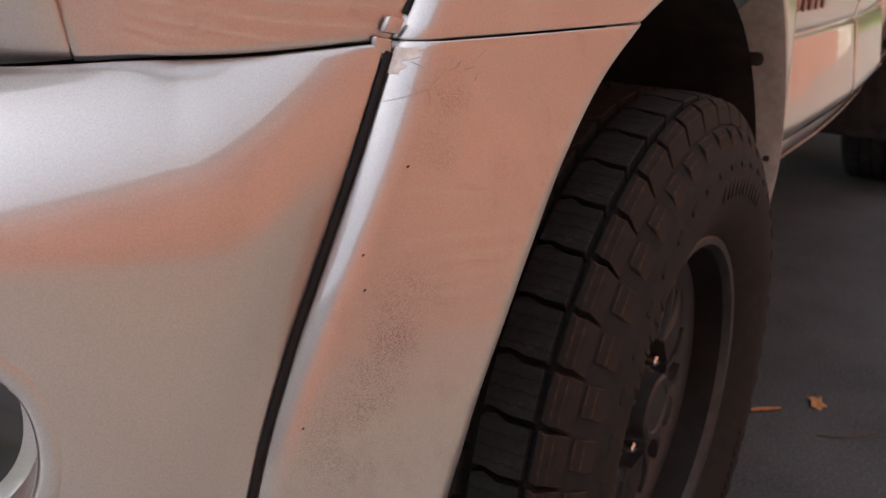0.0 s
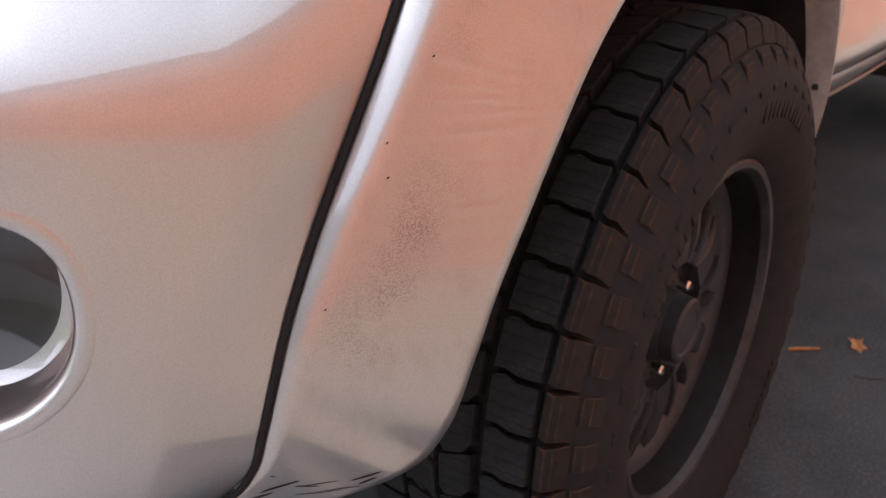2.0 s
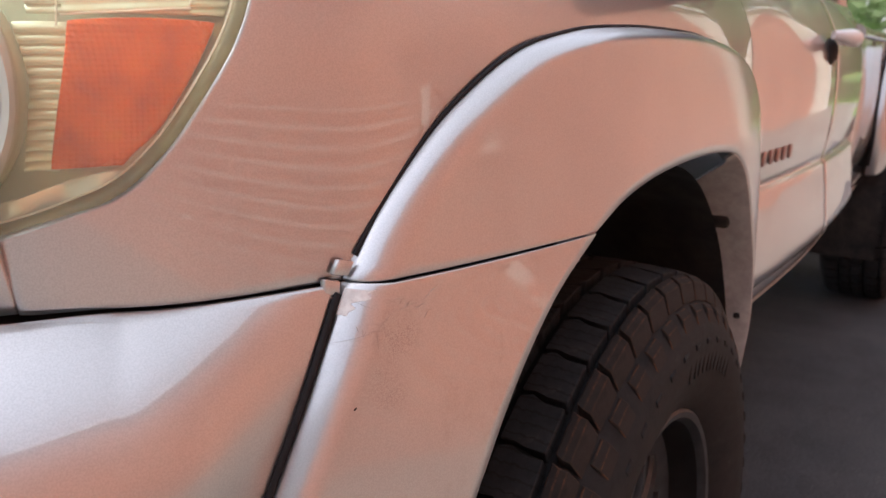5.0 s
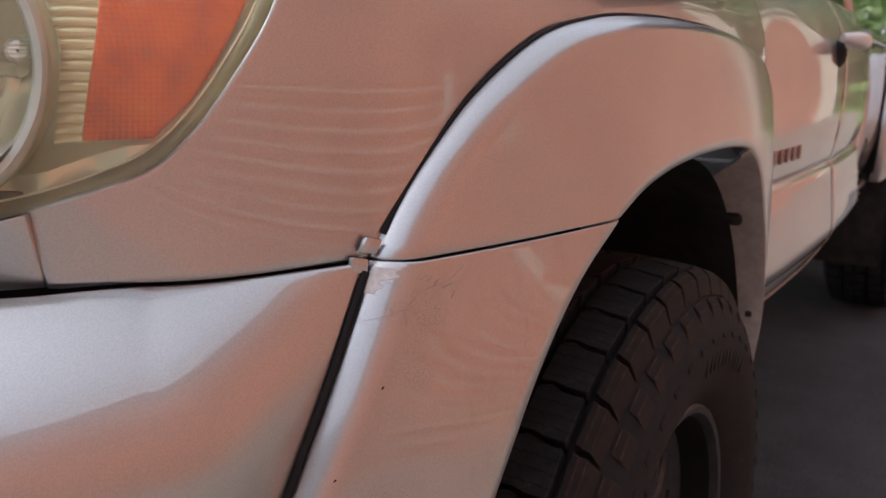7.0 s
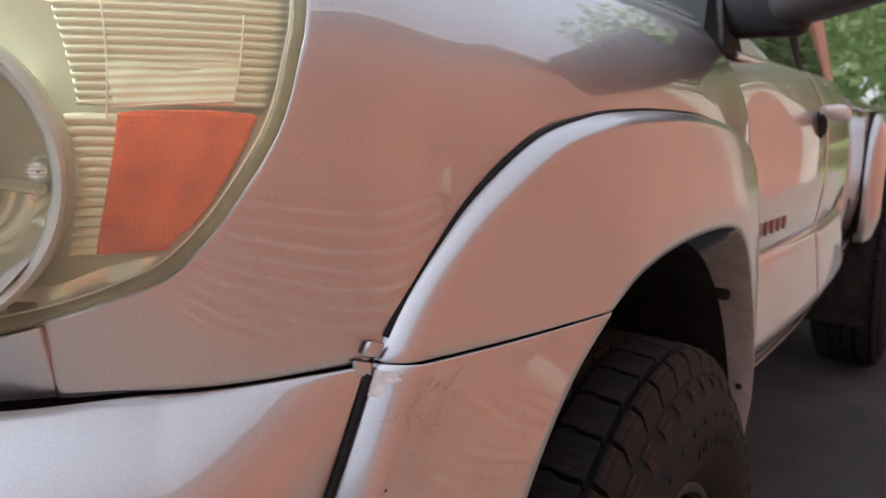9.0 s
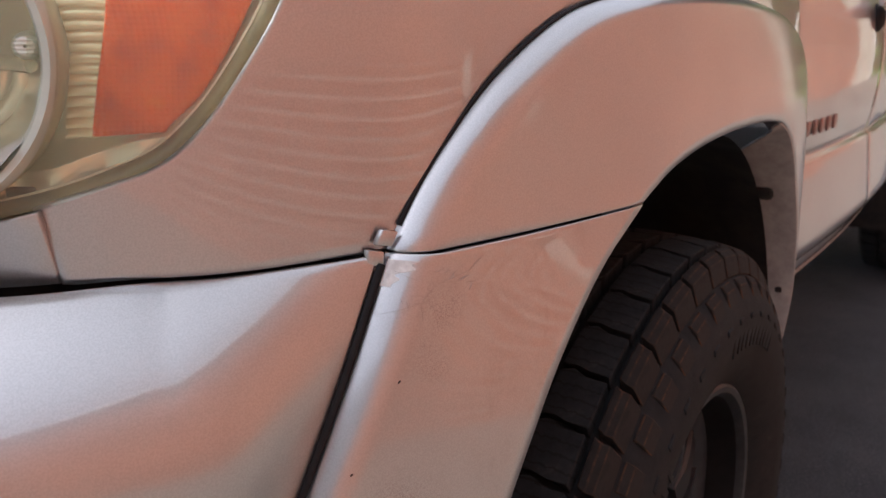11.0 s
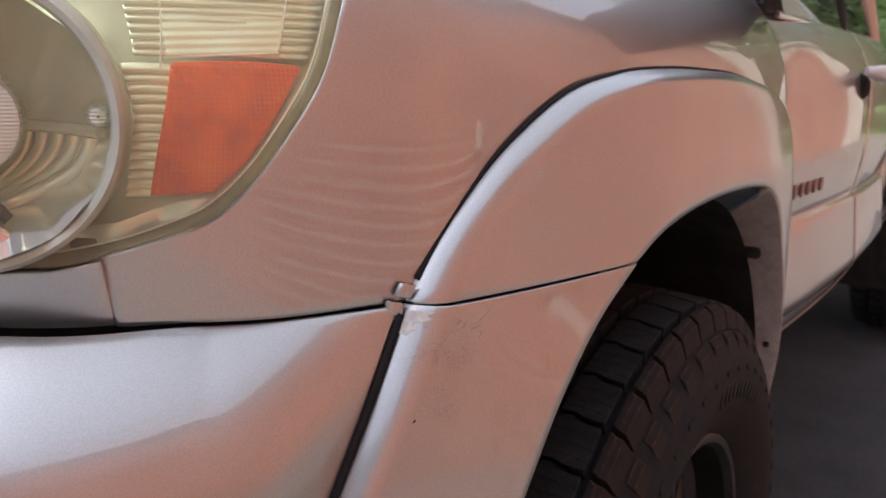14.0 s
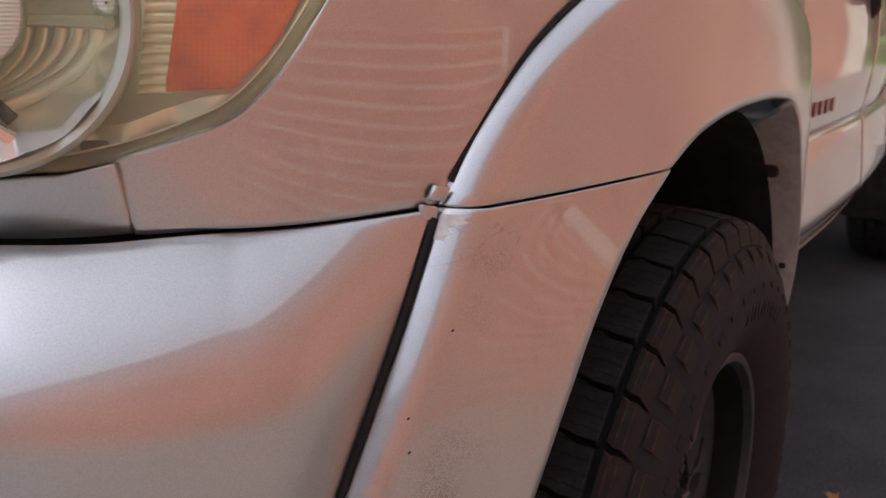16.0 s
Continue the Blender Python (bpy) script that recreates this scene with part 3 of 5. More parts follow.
# wide flange behind the rear of the arch, with an oblong hole
rows = []
for i in range(60):
    s = 0.50 + 0.50 * i / 59
    b = ARCH_LIP(s)
    a = ARCH_OUT(s)
    width = 0.095 * smooth_step(0.50, 0.68, s) * (1 - 0.55 * smooth_step(0.86, 1.0, s)) + 0.012
    inward = (b - a) / np.linalg.norm(b - a)
    rows.append([b + np.array([0, 0.003, 0]) + np.array([0, width * k / 7, 0]) + inward * (0.005 + 0.008 * (k / 7)) for k in range(8)])
panel("arch_flange", rows, UNDERSIDE, truck, "dusty grey inner flange of the wheel arch", 0.004, 0.001, (-1, 0, 0))
part("flange_bracket", box_bm(0.02, 0.045, 0.024, 0.008), LINER, truck, "dark rounded slot bracket").matrix_basis = pose(0.350, 0.062, 0.815, 0, -35, 0)
for hx, hy, hz in ((0.409, 0.030, 0.655), (0.412, 0.045, 0.605)):
    part("push_clip", box_bm(0.006, 0.011, 0.011, 0.003), LINER, truck).matrix_basis = pose(hx - 0.004, hy, hz, 0, 10, 0)

# wheel well liner: a dark half barrel with an inner wall
verts, faces = [], []
N = 40
for k in range(N + 1):
    a = math.pi * (0.07 + 0.90 * k / N)
    for y in (0.035, 0.12, 0.30, 0.52, 0.62):
        r = 0.585 if y > 0.05 else 0.575
        rib = 0.006 * math.sin(k * 2.1) * (y > 0.1)
        verts.append(((r + rib) * -math.cos(a) * (1.0 if math.cos(a) > 0 else 0.72), y + 0.03 * max(math.cos(a), 0), AXLE_Z + (r + rib) * math.sin(a) * 0.93))
for k in range(N):
    faces += [(k * 5 + j, k * 5 + j + 1, k * 5 + 6 + j, k * 5 + 5 + j) for j in range(4)]
faces.append(tuple(k * 5 + 4 for k in range(N + 1)))
mesh("wheel_well_liner", verts, faces, LINER, truck, "black plastic wheel well liner", sharp=40)

# fender panel above the arch
head_edge = shape_of([(-0.675, 0.939), (-0.651, 0.948), (-0.629, 0.959), (-0.605, 0.975), (-0.586, 0.999), (-0.566, 1.034), (-0.547, 1.070), (-0.531, 1.109), (-0.522, 1.128), (-0.513, 1.150), (-0.485, 1.21), (-0.468, 1.24)])
out_pts = [ARCH_OUT(k / 200) for k in range(201)]
arch_top = shape_of([(p[0], p[2]) for p in out_pts[:120:6]])


def seam_z(x):
    return 0.9005 + 0.0045 * smooth_step(-0.60, -0.50, x) - 0.006 * smooth_step(-0.61, -0.70, x)


xs = list(np.linspace(-0.651, -0.44, 70)) + list(np.linspace(-0.434, 0.50, 100))
rows = []
for x in xs:
    low_z = seam_z(x) + 0.0036
    if x > -0.49:
        low_z = max(low_z, (arch_top(x) if x < 0.3 else 1.04 - 1.6 * (x - 0.3)) - 0.012)
        if x > 0.42:
            low_z = max(0.62, low_z)
    top_z = min(head_edge(x) - 0.0025, 1.235) if x < -0.44 else 1.235
    row = []
    for j in range(40):
        z = low_z + (top_z - low_z) * j / 39
        xx = x - 0.009 * smooth_step(-0.60, -0.651, x) * (z - 0.90) / 0.055
        row.append(skin(xx, z))
    rows.append(row)
fender = panel("front_fender", rows, PAINT, truck, "silver front fender", 0.008, 0.0035)

# filler panel under the headlight
nose = spline([(x, y, 0) for x, y in NOSE])
bumper_line = spline([(x, y, 0) for x, y in BUMP])


def at_x(line, x):
    a, b = 0.0, 1.0
    for _ in range(30):
        m = (a + b) / 2
        if line(m)[0] > x:
            a = m
        else:
            b = m
    return a


s0 = at_x(nose, -0.6535)
rows = []
for i in range(40):
    s = s0 + (0.90 - s0) * i / 39
    p = nose(s)
    top = head_edge(max(p[0], -0.674)) - 0.0025 - 0.02 * smooth_step(-0.67, -0.78, p[0])
    rows.append([(p[0] - 0.009 * (1 - i / 39) ** 6 * (j / 7), p[1], seam_z(p[0]) + 0.003 + (top - seam_z(p[0]) - 0.003) * j / 7) for j in range(8)])
panel("filler_panel", rows, PAINT, truck, "silver filler strip below the headlight", 0.006, 0.0012)
# dark backing behind the gaps
rows = [[(nose(s)[0] + 0.014, nose(s)[1] + 0.014, z) for z in np.linspace(0.80, 0.955, 5)] for s in np.linspace(0.12, 0.95, 40)]
panel("gap_backing", rows, LINER, truck, "", 0.004, 0.001)

# bumper cover with a fog lamp pocket
out_low_x = shape_of([(p[2], p[0]) for p in (ARCH_OUT_LOW(k / 12) for k in range(13))])
out_low_y = shape_of([(p[2], p[1]) for p in (ARCH_OUT_LOW(k / 12) for k in range(13))])
SHELF = 0.056      # how far the top of the bumper leans back
FOG_S, FOG_Z = at_x(bumper_line, -0.740), 0.668


def inward(s):
    q = bumper_line(min(s + 0.01, 1)) - bumper_line(max(s - 0.01, 0))
    return np.array([abs(q[1]), abs(q[0]), 0]) / np.linalg.norm(q)


zs = list(np.linspace(0.894, 0.80, 26)) + list(np.linspace(0.797, 0.76, 8)) + list(np.linspace(0.755, 0.60, 40)) + list(np.linspace(0.595, 0.514, 18))
columns = []
for z in zs:
    k = 1 - (max(z - 0.79, 0) / 0.104) ** 2.2
    z_edge = z if z > 0.60 else 0.60 - (0.60 - z) / 0.086 * (0.60 - 0.513)
    sa = at_x(lambda w: bumper_line(w) * k + nose(w) * (1 - k), out_low_x(z_edge) - 0.0035)
    pull = (bumper_line(sa) * k + nose(sa) * (1 - k))[1] - out_low_y(z_edge) - 0.001
    columns.append((z, k, sa, pull))
rows = []
NU = 150
for i in range(NU):
    u = (i / (NU - 1)) ** 1.25
    row = []
    for z, k, sa, pull in columns:
        s = sa + (1 - sa) * u
        shelf = nose(s) - bumper_line(s)
        reach = min(np.linalg.norm(shelf) * 0.75, 0.11)
        part_way = min(1.0, SHELF / max(reach, 1e-6))
        p = bumper_line(s) + shelf * part_way * (1 - k)
        n = inward(s)
        bottom = 0.513 - 0.001 * smooth_step(0.0, 0.07, s - sa) + 0.004 * smooth_step(0.05, 0.25, s - sa)
        zz = z if z > 0.60 else 0.60 - (0.60 - z) / 0.086 * (0.60 - bottom)
        p = p + n * 0.012 * (max(0.585 - zz, 0) / 0.1) ** 2 * smooth_step(0.0, 0.09, s - sa)
        p = p - np.array([0, pull, 0]) * (1 - smooth_step(0.0, 0.07, s - sa))
        c = ((s - FOG_S) * 1.24 - 0.105) / 0.105
        w = (z - FOG_Z + 0.02 * c) / (0.072 - 0.012 * c)
        r = (abs(c) ** 2.2 + abs(w) ** 2.2) ** (1 / 2.2)
        p = p + n * 0.10 * smooth_step(1.02, 0.80, r)
        lift = max(z - 0.78, 0) / 0.114
        row.append((p[0], p[1], zz + lift * (seam_z(p[0]) - 0.0024 - 0.894) + 0.33 * max(reach - SHELF, 0) * (1 - k)))
    rows.append(row)
bumper = panel("bumper_cover", rows, PAINT, truck, "silver bumper cover with a fog lamp pocket", 0.006, 0.003)


def fog_point(r, a, depth):
    """A point of the fog lamp pocket: r across its oval, a round it, depth behind the bumper face."""
    c, w = (r * math.copysign(abs(v) ** (2 / 2.2), v) for v in (math.cos(a), math.sin(a)))
    s = FOG_S + (0.105 + 0.105 * c) / 1.24
    p = bumper_line(s) + inward(s) * depth
    return (p[0], p[1], FOG_Z - 0.02 * c + w * (0.072 - 0.012 * c))


RIM = ((1.15, 0.0005), (1.11, -0.0004), (1.07, -0.0009), (1.035, 0.0002), (1.005, 0.0025), (0.98, 0.007), (0.965, 0.014), (0.955, 0.03), (0.94, 0.046), (0.90, 0.052), (0.78, 0.056))
rows = [[fog_point(r, 2 * math.pi * i / 120, d) for r, d in RIM] for i in range(121)]
panel("pocket_rim", rows, PAINT, bumper, "rounded silver rim of the fog lamp pocket", 0.002, 0.0005)
rows = [[fog_point(r * (1 - 0.16 * max(-math.sin(2 * math.pi * i / 72), 0) ** 1.5), 2 * math.pi * i / 72, 0.052 + 0.034 * (1 - r * r)) for r in np.linspace(0.02, 0.935, 16)] for i in range(73)]
panel("fog_lamp_pocket", rows, FOG_BLACK, bumper, "glossy black fog lamp pocket", 0.002, 0.0005)

# ---------------------------------------------------------------- headlight
LAMP_TOP = 1.205


def lamp_skin(s, z, depth):
    """A point behind the lens surface; s runs along the nose from the fender edge to the grille."""
    p = nose(s)
    q = nose(min(s + 0.01, 1)) - nose(max(s - 0.01, 0))
    n = np.array([abs(q[1]), abs(q[0]), 0]) / np.linalg.norm(q)
    return np.array([p[0], p[1] + tuck(z), z]) + n * depth


S_LAMP = at_x(nose, -0.45), at_x(nose, -0.675)
headlight = panel("headlight", [[lamp_skin(s, z, 0.030 + 0.035 * math.sin((z - 0.93) / 0.27 * math.pi) * smooth_step(S_LAMP[0], S_LAMP[1], s)) for z in np.linspace(0.93, LAMP_TOP, 18)] for s in np.linspace(S_LAMP[0], 0.93, 50)],
                  HOUSING, truck, "clear headlight with yellowed lens edge and amber corner", 0.004, 0.001)
lens_rows, edge_pts = [], []
for s in list(np.linspace(at_x(nose, -0.466), S_LAMP[1], 44)) + list(np.linspace(S_LAMP[1] + 0.01, 0.92, 26)):
    p = nose(s)
    z0 = head_edge(max(p[0], -0.674)) + 0.002 - 0.02 * smooth_step(-0.67, -0.78, p[0])
    lens_rows.append([lamp_skin(s, z, -0.003) for z in np.linspace(z0, LAMP_TOP, 26)])
    edge_pts.append((s, z0))
lens = panel("lens", lens_rows, LENS, headlight, "clear plastic lens", 0.004, 0.001)
lens.visible_shadow = False
rows = []
for k, (s, z) in enumerate(edge_pts):
    (sa, za), (sb, zb) = edge_pts[max(k - 1, 0)], edge_pts[min(k + 1, len(edge_pts) - 1)]
    ds, dz = (sb - sa) * 1.24, zb - za
    w = np.array([-dz, ds]) / math.hypot(ds, dz)
    w = w if w[1] > 0 else -w
    rows.append([lamp_skin(min(s + w[0] * 0.0075 * v / 1.24, 0.99), z + w[1] * 0.0075 * v, 0.0015 + 0.006 * v * v) for v in np.linspace(0, 1, 5)])
panel("lens_border", rows, LENS_EDGE, headlight, "olive-brown aged lens border", 0.006, 0.001)

line = []
for k, (s, z) in enumerate(edge_pts):
    (sa, za), (sb, zb) = edge_pts[max(k - 1, 0)], edge_pts[min(k + 1, len(edge_pts) - 1)]
    ds, dz = (sb - sa) * 1.24, zb - za
    w = np.array([-dz, ds]) / math.hypot(ds, dz)
    w = w if w[1] > 0 else -w
    line.append(lamp_skin(min(s + w[0] * 0.0086 / 1.24, 0.99), z + w[1] * 0.0086, 0.004))
tube("border_line", line, 0.0007, TRIM_WHITE, headlight, "thin pale line inside the lens border", 6)

# amber corner reflector, with its outer side along the curve of the lens
amber_edge = shape_of([(0.986, 0.221), (0.992, 0.216), (1.0095, 0.198), (1.029, 0.185), (1.0545, 0.170), (1.076, 0.158)])
rows = []
for i in range(20):
    u = i / 19
    row = []
    for j in range(22):
        v = j / 21
        z = 0.988 + 0.0865 * v + 0.002 * math.sin(u * math.pi) * v + 0.002 * u * (1 - v)
        s = (0.256 - 0.018 * v) * (1 - u) + amber_edge(z) * u
        row.append(lamp_skin(s, z, 0.013 - 0.004 * math.sin(v * math.pi) * (1 - u)))
    rows.append(row)
amber = panel("amber_reflector", rows, AMBER, headlight, "orange amber side reflector", 0.012, 0.0012)

# ribbed side reflector above the amber, its clear window and the ribbed column beside it
lens_side = shape_of([(0.95, 0.26), (1.00, 0.203), (1.035, 0.178), (1.07, 0.157), (1.113, 0.131), (1.152, 0.108), (1.205, 0.080)])


def ribbed(name, s_left, s_right, z0, z1, step, depth, deep, label, mat):
    cols = []
    n = int(round((z1 - z0) / step))
    zz = [(z0 + (k + w) * step, d) for k in range(n) for w, d in ((0.0, 0.0), (0.15, 1.0), (0.55, 0.75), (0.99, 0.1))]
    for i in range(16):
        cols.append([lamp_skin(s_left(z) + (s_right(z) - s_left(z)) * i / 15, z - 0.003 * (i / 15 - 0.5) ** 2, depth - deep * d) for z, d in zz])
    return panel(name, cols, mat, headlight, label, 0.002, 0.0004)


ribbed("ribbed_reflector", lambda z: 0.262, lens_side, 1.0795, 1.200, 0.0056, 0.026, 0.0026, "silvery horizontal ribs", HOUSING)
ribbed("ribbed_column", lambda z: 0.266 + 0.012 * abs(z - 1.04) / 0.08, lambda z: 0.2385 + 0.016 * (1.072 - z) / 0.084, 0.985, 1.074, 0.0064, 0.024, 0.0024, "narrow ribbed column", HOUSING)
window_right = lambda z: 0.168 - 0.39 * (z - 1.086)
rows = [[lamp_skin(0.241 + (window_right(z) - 0.241) * i / 19, z + 0.004 * i / 19, 0.0205 + 0.00025 * math.sin(z * 1120) + 0.0006 * math.sin(i * 0.5) * math.sin(z * 130) + 0.15 * (z - 1.08)) for z in np.linspace(1.080, 1.134, 60)] for i in range(20)]
panel("clear_window", rows, HOUSING, headlight, "clear mirrored window in the ribs", 0.002, 0.0005)
for pts in ([(window_right(z), z + 0.004) for z in np.linspace(1.082, 1.135, 9)], [(0.243 + (window_right(1.082) - 0.243) * k / 8, 1.0785 + 0.005 * k / 8) for k in range(9)], [(0.236 + 0.010 * (1.123 - z) / 0.05, z) for z in np.linspace(1.145, 1.072, 9)]):
    tube("reflector_frame", [lamp_skin(s, z, 0.0185) for s, z in pts], 0.0007, TRIM_WHITE, headlight, "bright frame line in the reflector", 6)
rows = [[lamp_skin(s, z - 0.02 * smooth_step(0.22, 0.30, s), 0.018 + 0.004 * math.sin(s * 130)) for z in np.linspace(0.955, 0.985, 8)] for s in np.linspace(0.215, 0.33, 24)]
panel("lower_reflector", rows, REFLECTOR, headlight, "silvery facets below the amber", 0.002, 0.0005)

# chrome bowl, its ring and the bulb shield
BOWL = (-0.7175, 0.266, 1.036)
v_, f_ = lathe([(0.085 * (1 - (r / 0.088) ** 2), r) for r in np.linspace(0.012, 0.088, 12)], 72)
v_ = [(x, y + 0.022 * abs((13 * math.atan2(z, x) / (2 * math.pi)) % 1.0 - 0.5) * math.hypot(x, z) / 0.088, z) for x, y, z in v_]
bowl = mesh("reflector_bowl", v_, f_, REFLECTOR, headlight, "chrome reflector bowl")
bowl.matrix_basis = pose(*BOWL, -16, 0, -38)
v_, f_ = lathe([(-0.004, 0.087), (-0.010, 0.089), (-0.012, 0.093), (-0.004, 0.097), (0.03, 0.099), (0.03, 0.087)], 72, True)
ring = mesh("bowl_ring", v_, f_, RING, headlight, "pale ring round the reflector bowl", sharp=40)
ring.matrix_basis = pose(*BOWL, 0, 0, -38)
v_, f_ = lathe([(-0.006, 0.001), (-0.005, 0.030), (-0.002, 0.034), (0.03, 0.034), (0.075, 0.012)], 32)
shield = mesh("bulb_shield", v_, f_, SHIELD, headlight, "pale bulb shield", sharp=40)
shield.matrix_basis = pose(*BOWL, 0, 0, -38)
# upright flutes of the bowl, the ledge above them, an adjuster and the bracket of the bulb
def in_bowl(x, z, lift):
    return (x, 0.085 * (1 - (math.hypot(x, z) / 0.088) ** 2) - lift, z)


for k in range(7):
    x0 = 0.004 + 0.0115 * k
    line = [(x0 - 0.10 * t * t * 0.3 * (1 + 0.2 * k), -0.012 - 0.050 * t) for t in np.linspace(0, 1, 12)]
    line = [q for q in line if math.hypot(*q) < 0.083]
    fl = tube("bowl_flute", [in_bowl(x, z, 0.002) for x, z in line], 0.0052, REFLECTOR, headlight, "mirrored flute", 12, 0.7)
    fl.matrix_basis = pose(*BOWL, 0, 0, -38)
ledge = tube("bowl_ledge", [in_bowl(x, -0.007, 0.004) for x in np.linspace(-0.06, 0.080, 16)], 0.0042, REFLECTOR, headlight, "mirrored ledge across the bowl", 8)
ledge.matrix_basis = pose(*BOWL, 0, 0, -38)
v_, f_ = lathe([(-0.010, 0.001), (-0.010, 0.005), (-0.007, 0.0075), (0.012, 0.0085)], 20)
knob = mesh("adjuster", v_, f_, SHIELD, headlight, "small pale adjuster screw", sharp=40)
knob.matrix_basis = pose(*BOWL, 0, 0, -38) @ pose(0.080, 0.006, 0.004)
arm = tube("bulb_bracket", [(-0.026, 0.000, -0.030), (-0.018, 0.004, -0.046), (-0.002, 0.010, -0.064), (0.018, 0.014, -0.078)], [0.008, 0.009, 0.008, 0.007], CHROME, headlight, "bright curved bulb bracket", 12)
arm.matrix_basis = pose(*BOWL, 0, 0, -38)
# added dark bar that stands in for the bracket's shadow
back = tube("bracket_shadow_plate", [(-0.012, 0.020, -0.030), (0.004, 0.022, -0.048), (0.020, 0.022, -0.066)], 0.0045, LINER, headlight, "dark plate standing in for shadow behind the bracket", 8)
back.matrix_basis = pose(*BOWL, 0, 0, -38)
# ---------------------------------------------------------------- hood, cab and bed
rows = []
for i in range(60):
    x = -0.70 + 1.20 * i / 59
    y0 = side_y(x) + tuck(1.238)
    row = []
    for j in range(25):
        v = j / 24
        y = y0 + (1.90 - 2 * y0) * (0.5 - 0.5 * math.cos(math.pi * v))
        edge = min(y - y0, 1.90 - y0 - y)
        row.append((x, y, 1.240 + 0.078 * (1 - math.exp(-edge / 0.10)) - 0.06 * smooth_step(-0.35, -0.75, x)))
    rows.append(row)
panel("hood", rows, PAINT, truck, "silver hood", 0.02, 0.006, (0, 0, 1))
# closed front: grille panel and the far corner
rows = [[(nose(s)[0] + 0.03, nose(s)[1], z) for z in np.linspace(0.50, 1.20, 12)] for s in np.linspace(0.72, 1.0, 12)]
panel("grille", rows, LINER, truck, "dark grille panel", 0.02, 0.004, (-1, 0, 0))
rows = [[(bumper_line(s)[0], 1.9 - bumper_line(s)[1], z) for z in np.linspace(0.50, 1.20, 12)] for s in np.linspace(0.05, 1.0, 30)]
panel("far_nose_corner", rows, PAINT, truck, "silver far front corner", 0.02, 0.004, (-1, 0, 0))
panel("front_skid_plate", [[(x, y, 0.50 + 0.03 * (x + 0.86)) for y in np.linspace(0.30, 1.65, 8)] for x in np.linspace(-0.84, -0.50, 6)], LINER, truck, "dark skid plate", 0.01, 0.003, (0, 0, -1))


def door_skin(x, z):
    """The side of the cab: lower swell, a step at the moulding and a shoulder under the windows."""
    y = side_y(x)
    if z > 0.818:
        y += 0.010 + 0.013 * ((z - 0.96) / 0.14) ** 2 * (1 if z < 0.96 else 0.8)
        y += 0.034 * (max(z - 1.05, 0) / 0.14) ** 2
    else:
        y += 0.008 * smooth_step(0.806, 0.818, z) + 0.018 * max(z - 0.66, 0) / 0.15 + 0.030 * (max(0.66 - z, 0) / 0.05) ** 2
    return (x, y, z)


def side_panel(name, x0, x1, z0, z1, label, mat=PAINT):
    zz = sorted(set(list(np.linspace(z0, 0.804, 14)) + list(np.linspace(0.804, 0.82, 6)) + list(np.linspace(0.82, z1, 24))))
    return panel(name, [[door_skin(x, z) for z in zz] for x in np.linspace(x0, x1, 24)], mat, truck, label, 0.02, 0.003)


door = side_panel("front_door", 0.512, 1.245, 0.612, 1.185, "silver front door")
rear_door = side_panel("rear_door", 1.253, 1.775, 0.612, 1.185, "silver rear access door")
# rocker panel below the doors
rows = [[(x, side_y(x) + 0.038 + 0.02 * (j / 9) ** 2, 0.608 - 0.052 * j / 9) for j in range(10)] for x in np.linspace(0.46, 2.72, 30)]
panel("rocker_panel", rows, PAINT, truck, "silver rocker panel", 0.03, 0.004)
tube("rocker_flange", [(x, side_y(x) + 0.062, 0.553) for x in np.linspace(0.46, 2.72, 20)], 0.005, UNDERSIDE, truck, "pale weld flange below the rocker", 6)
# windows, pillars and roof
def pillar(name, p0, p1, r, mat, label):
    return tube(name, [np.array(p0) + (np.array(p1) - np.array(p0)) * t / 6 for t in range(7)], r, mat, truck, label, 10, 0.7)


pillar("a_pillar", (0.50, 0.235, 1.13), (1.02, 0.29, 1.70), [0.05, 0.05, 0.048, 0.046, 0.044, 0.042, 0.042], PAINT, "silver windscreen pillar")
panel("mirror_sail", [[(0.52 + 0.13 * u + 0.09 * (1 - u) * v, 0.118 + 0.035 * v, 1.188 + 0.125 * v) for v in np.linspace(0, 1, 6)] for u in np.linspace(0, 1, 6)], LINER, truck, "black mirror sail", 0.012, 0.003)
panel("cowl", [[(0.36 + 0.22 * u, 0.24 + 1.42 * v, 1.235 + 0.06 * math.sin(v * math.pi)) for v in np.linspace(0, 1, 14)] for u in np.linspace(0, 1, 5)], LINER, truck, "black plastic cowl", 0.01, 0.003, (0, 0, 1))
pillar("b_pillar", (1.245, 0.130, 1.12), (1.28, 0.26, 1.70), 0.040, LINER, "black pillar between the side windows")
pillar("c_pillar", (1.74, 0.135, 1.12), (1.66, 0.26, 1.70), 0.05, PAINT, "silver rear cab pillar")
pillar("belt_moulding", (0.60, 0.118, 1.186), (1.74, 0.128, 1.186), 0.007, PAINT, "silver belt moulding")
panel("front_side_window", [[(0.52 + 0.72 * u + (0.50 * (1 - u)) * v, 0.122 + 0.14 * v, 1.192 + 0.49 * v) for v in np.linspace(0, 1, 8)] for u in np.linspace(0, 1, 14)], GLASS, truck, "dark tinted side window", 0.005, 0.001)
panel("rear_side_window", [[(1.27 + 0.42 * u - 0.08 * v * u, 0.126 + 0.138 * v, 1.192 + 0.49 * v) for v in np.linspace(0, 1, 8)] for u in np.linspace(0, 1, 10)], GLASS, truck, "dark tinted rear quarter window", 0.005, 0.001)
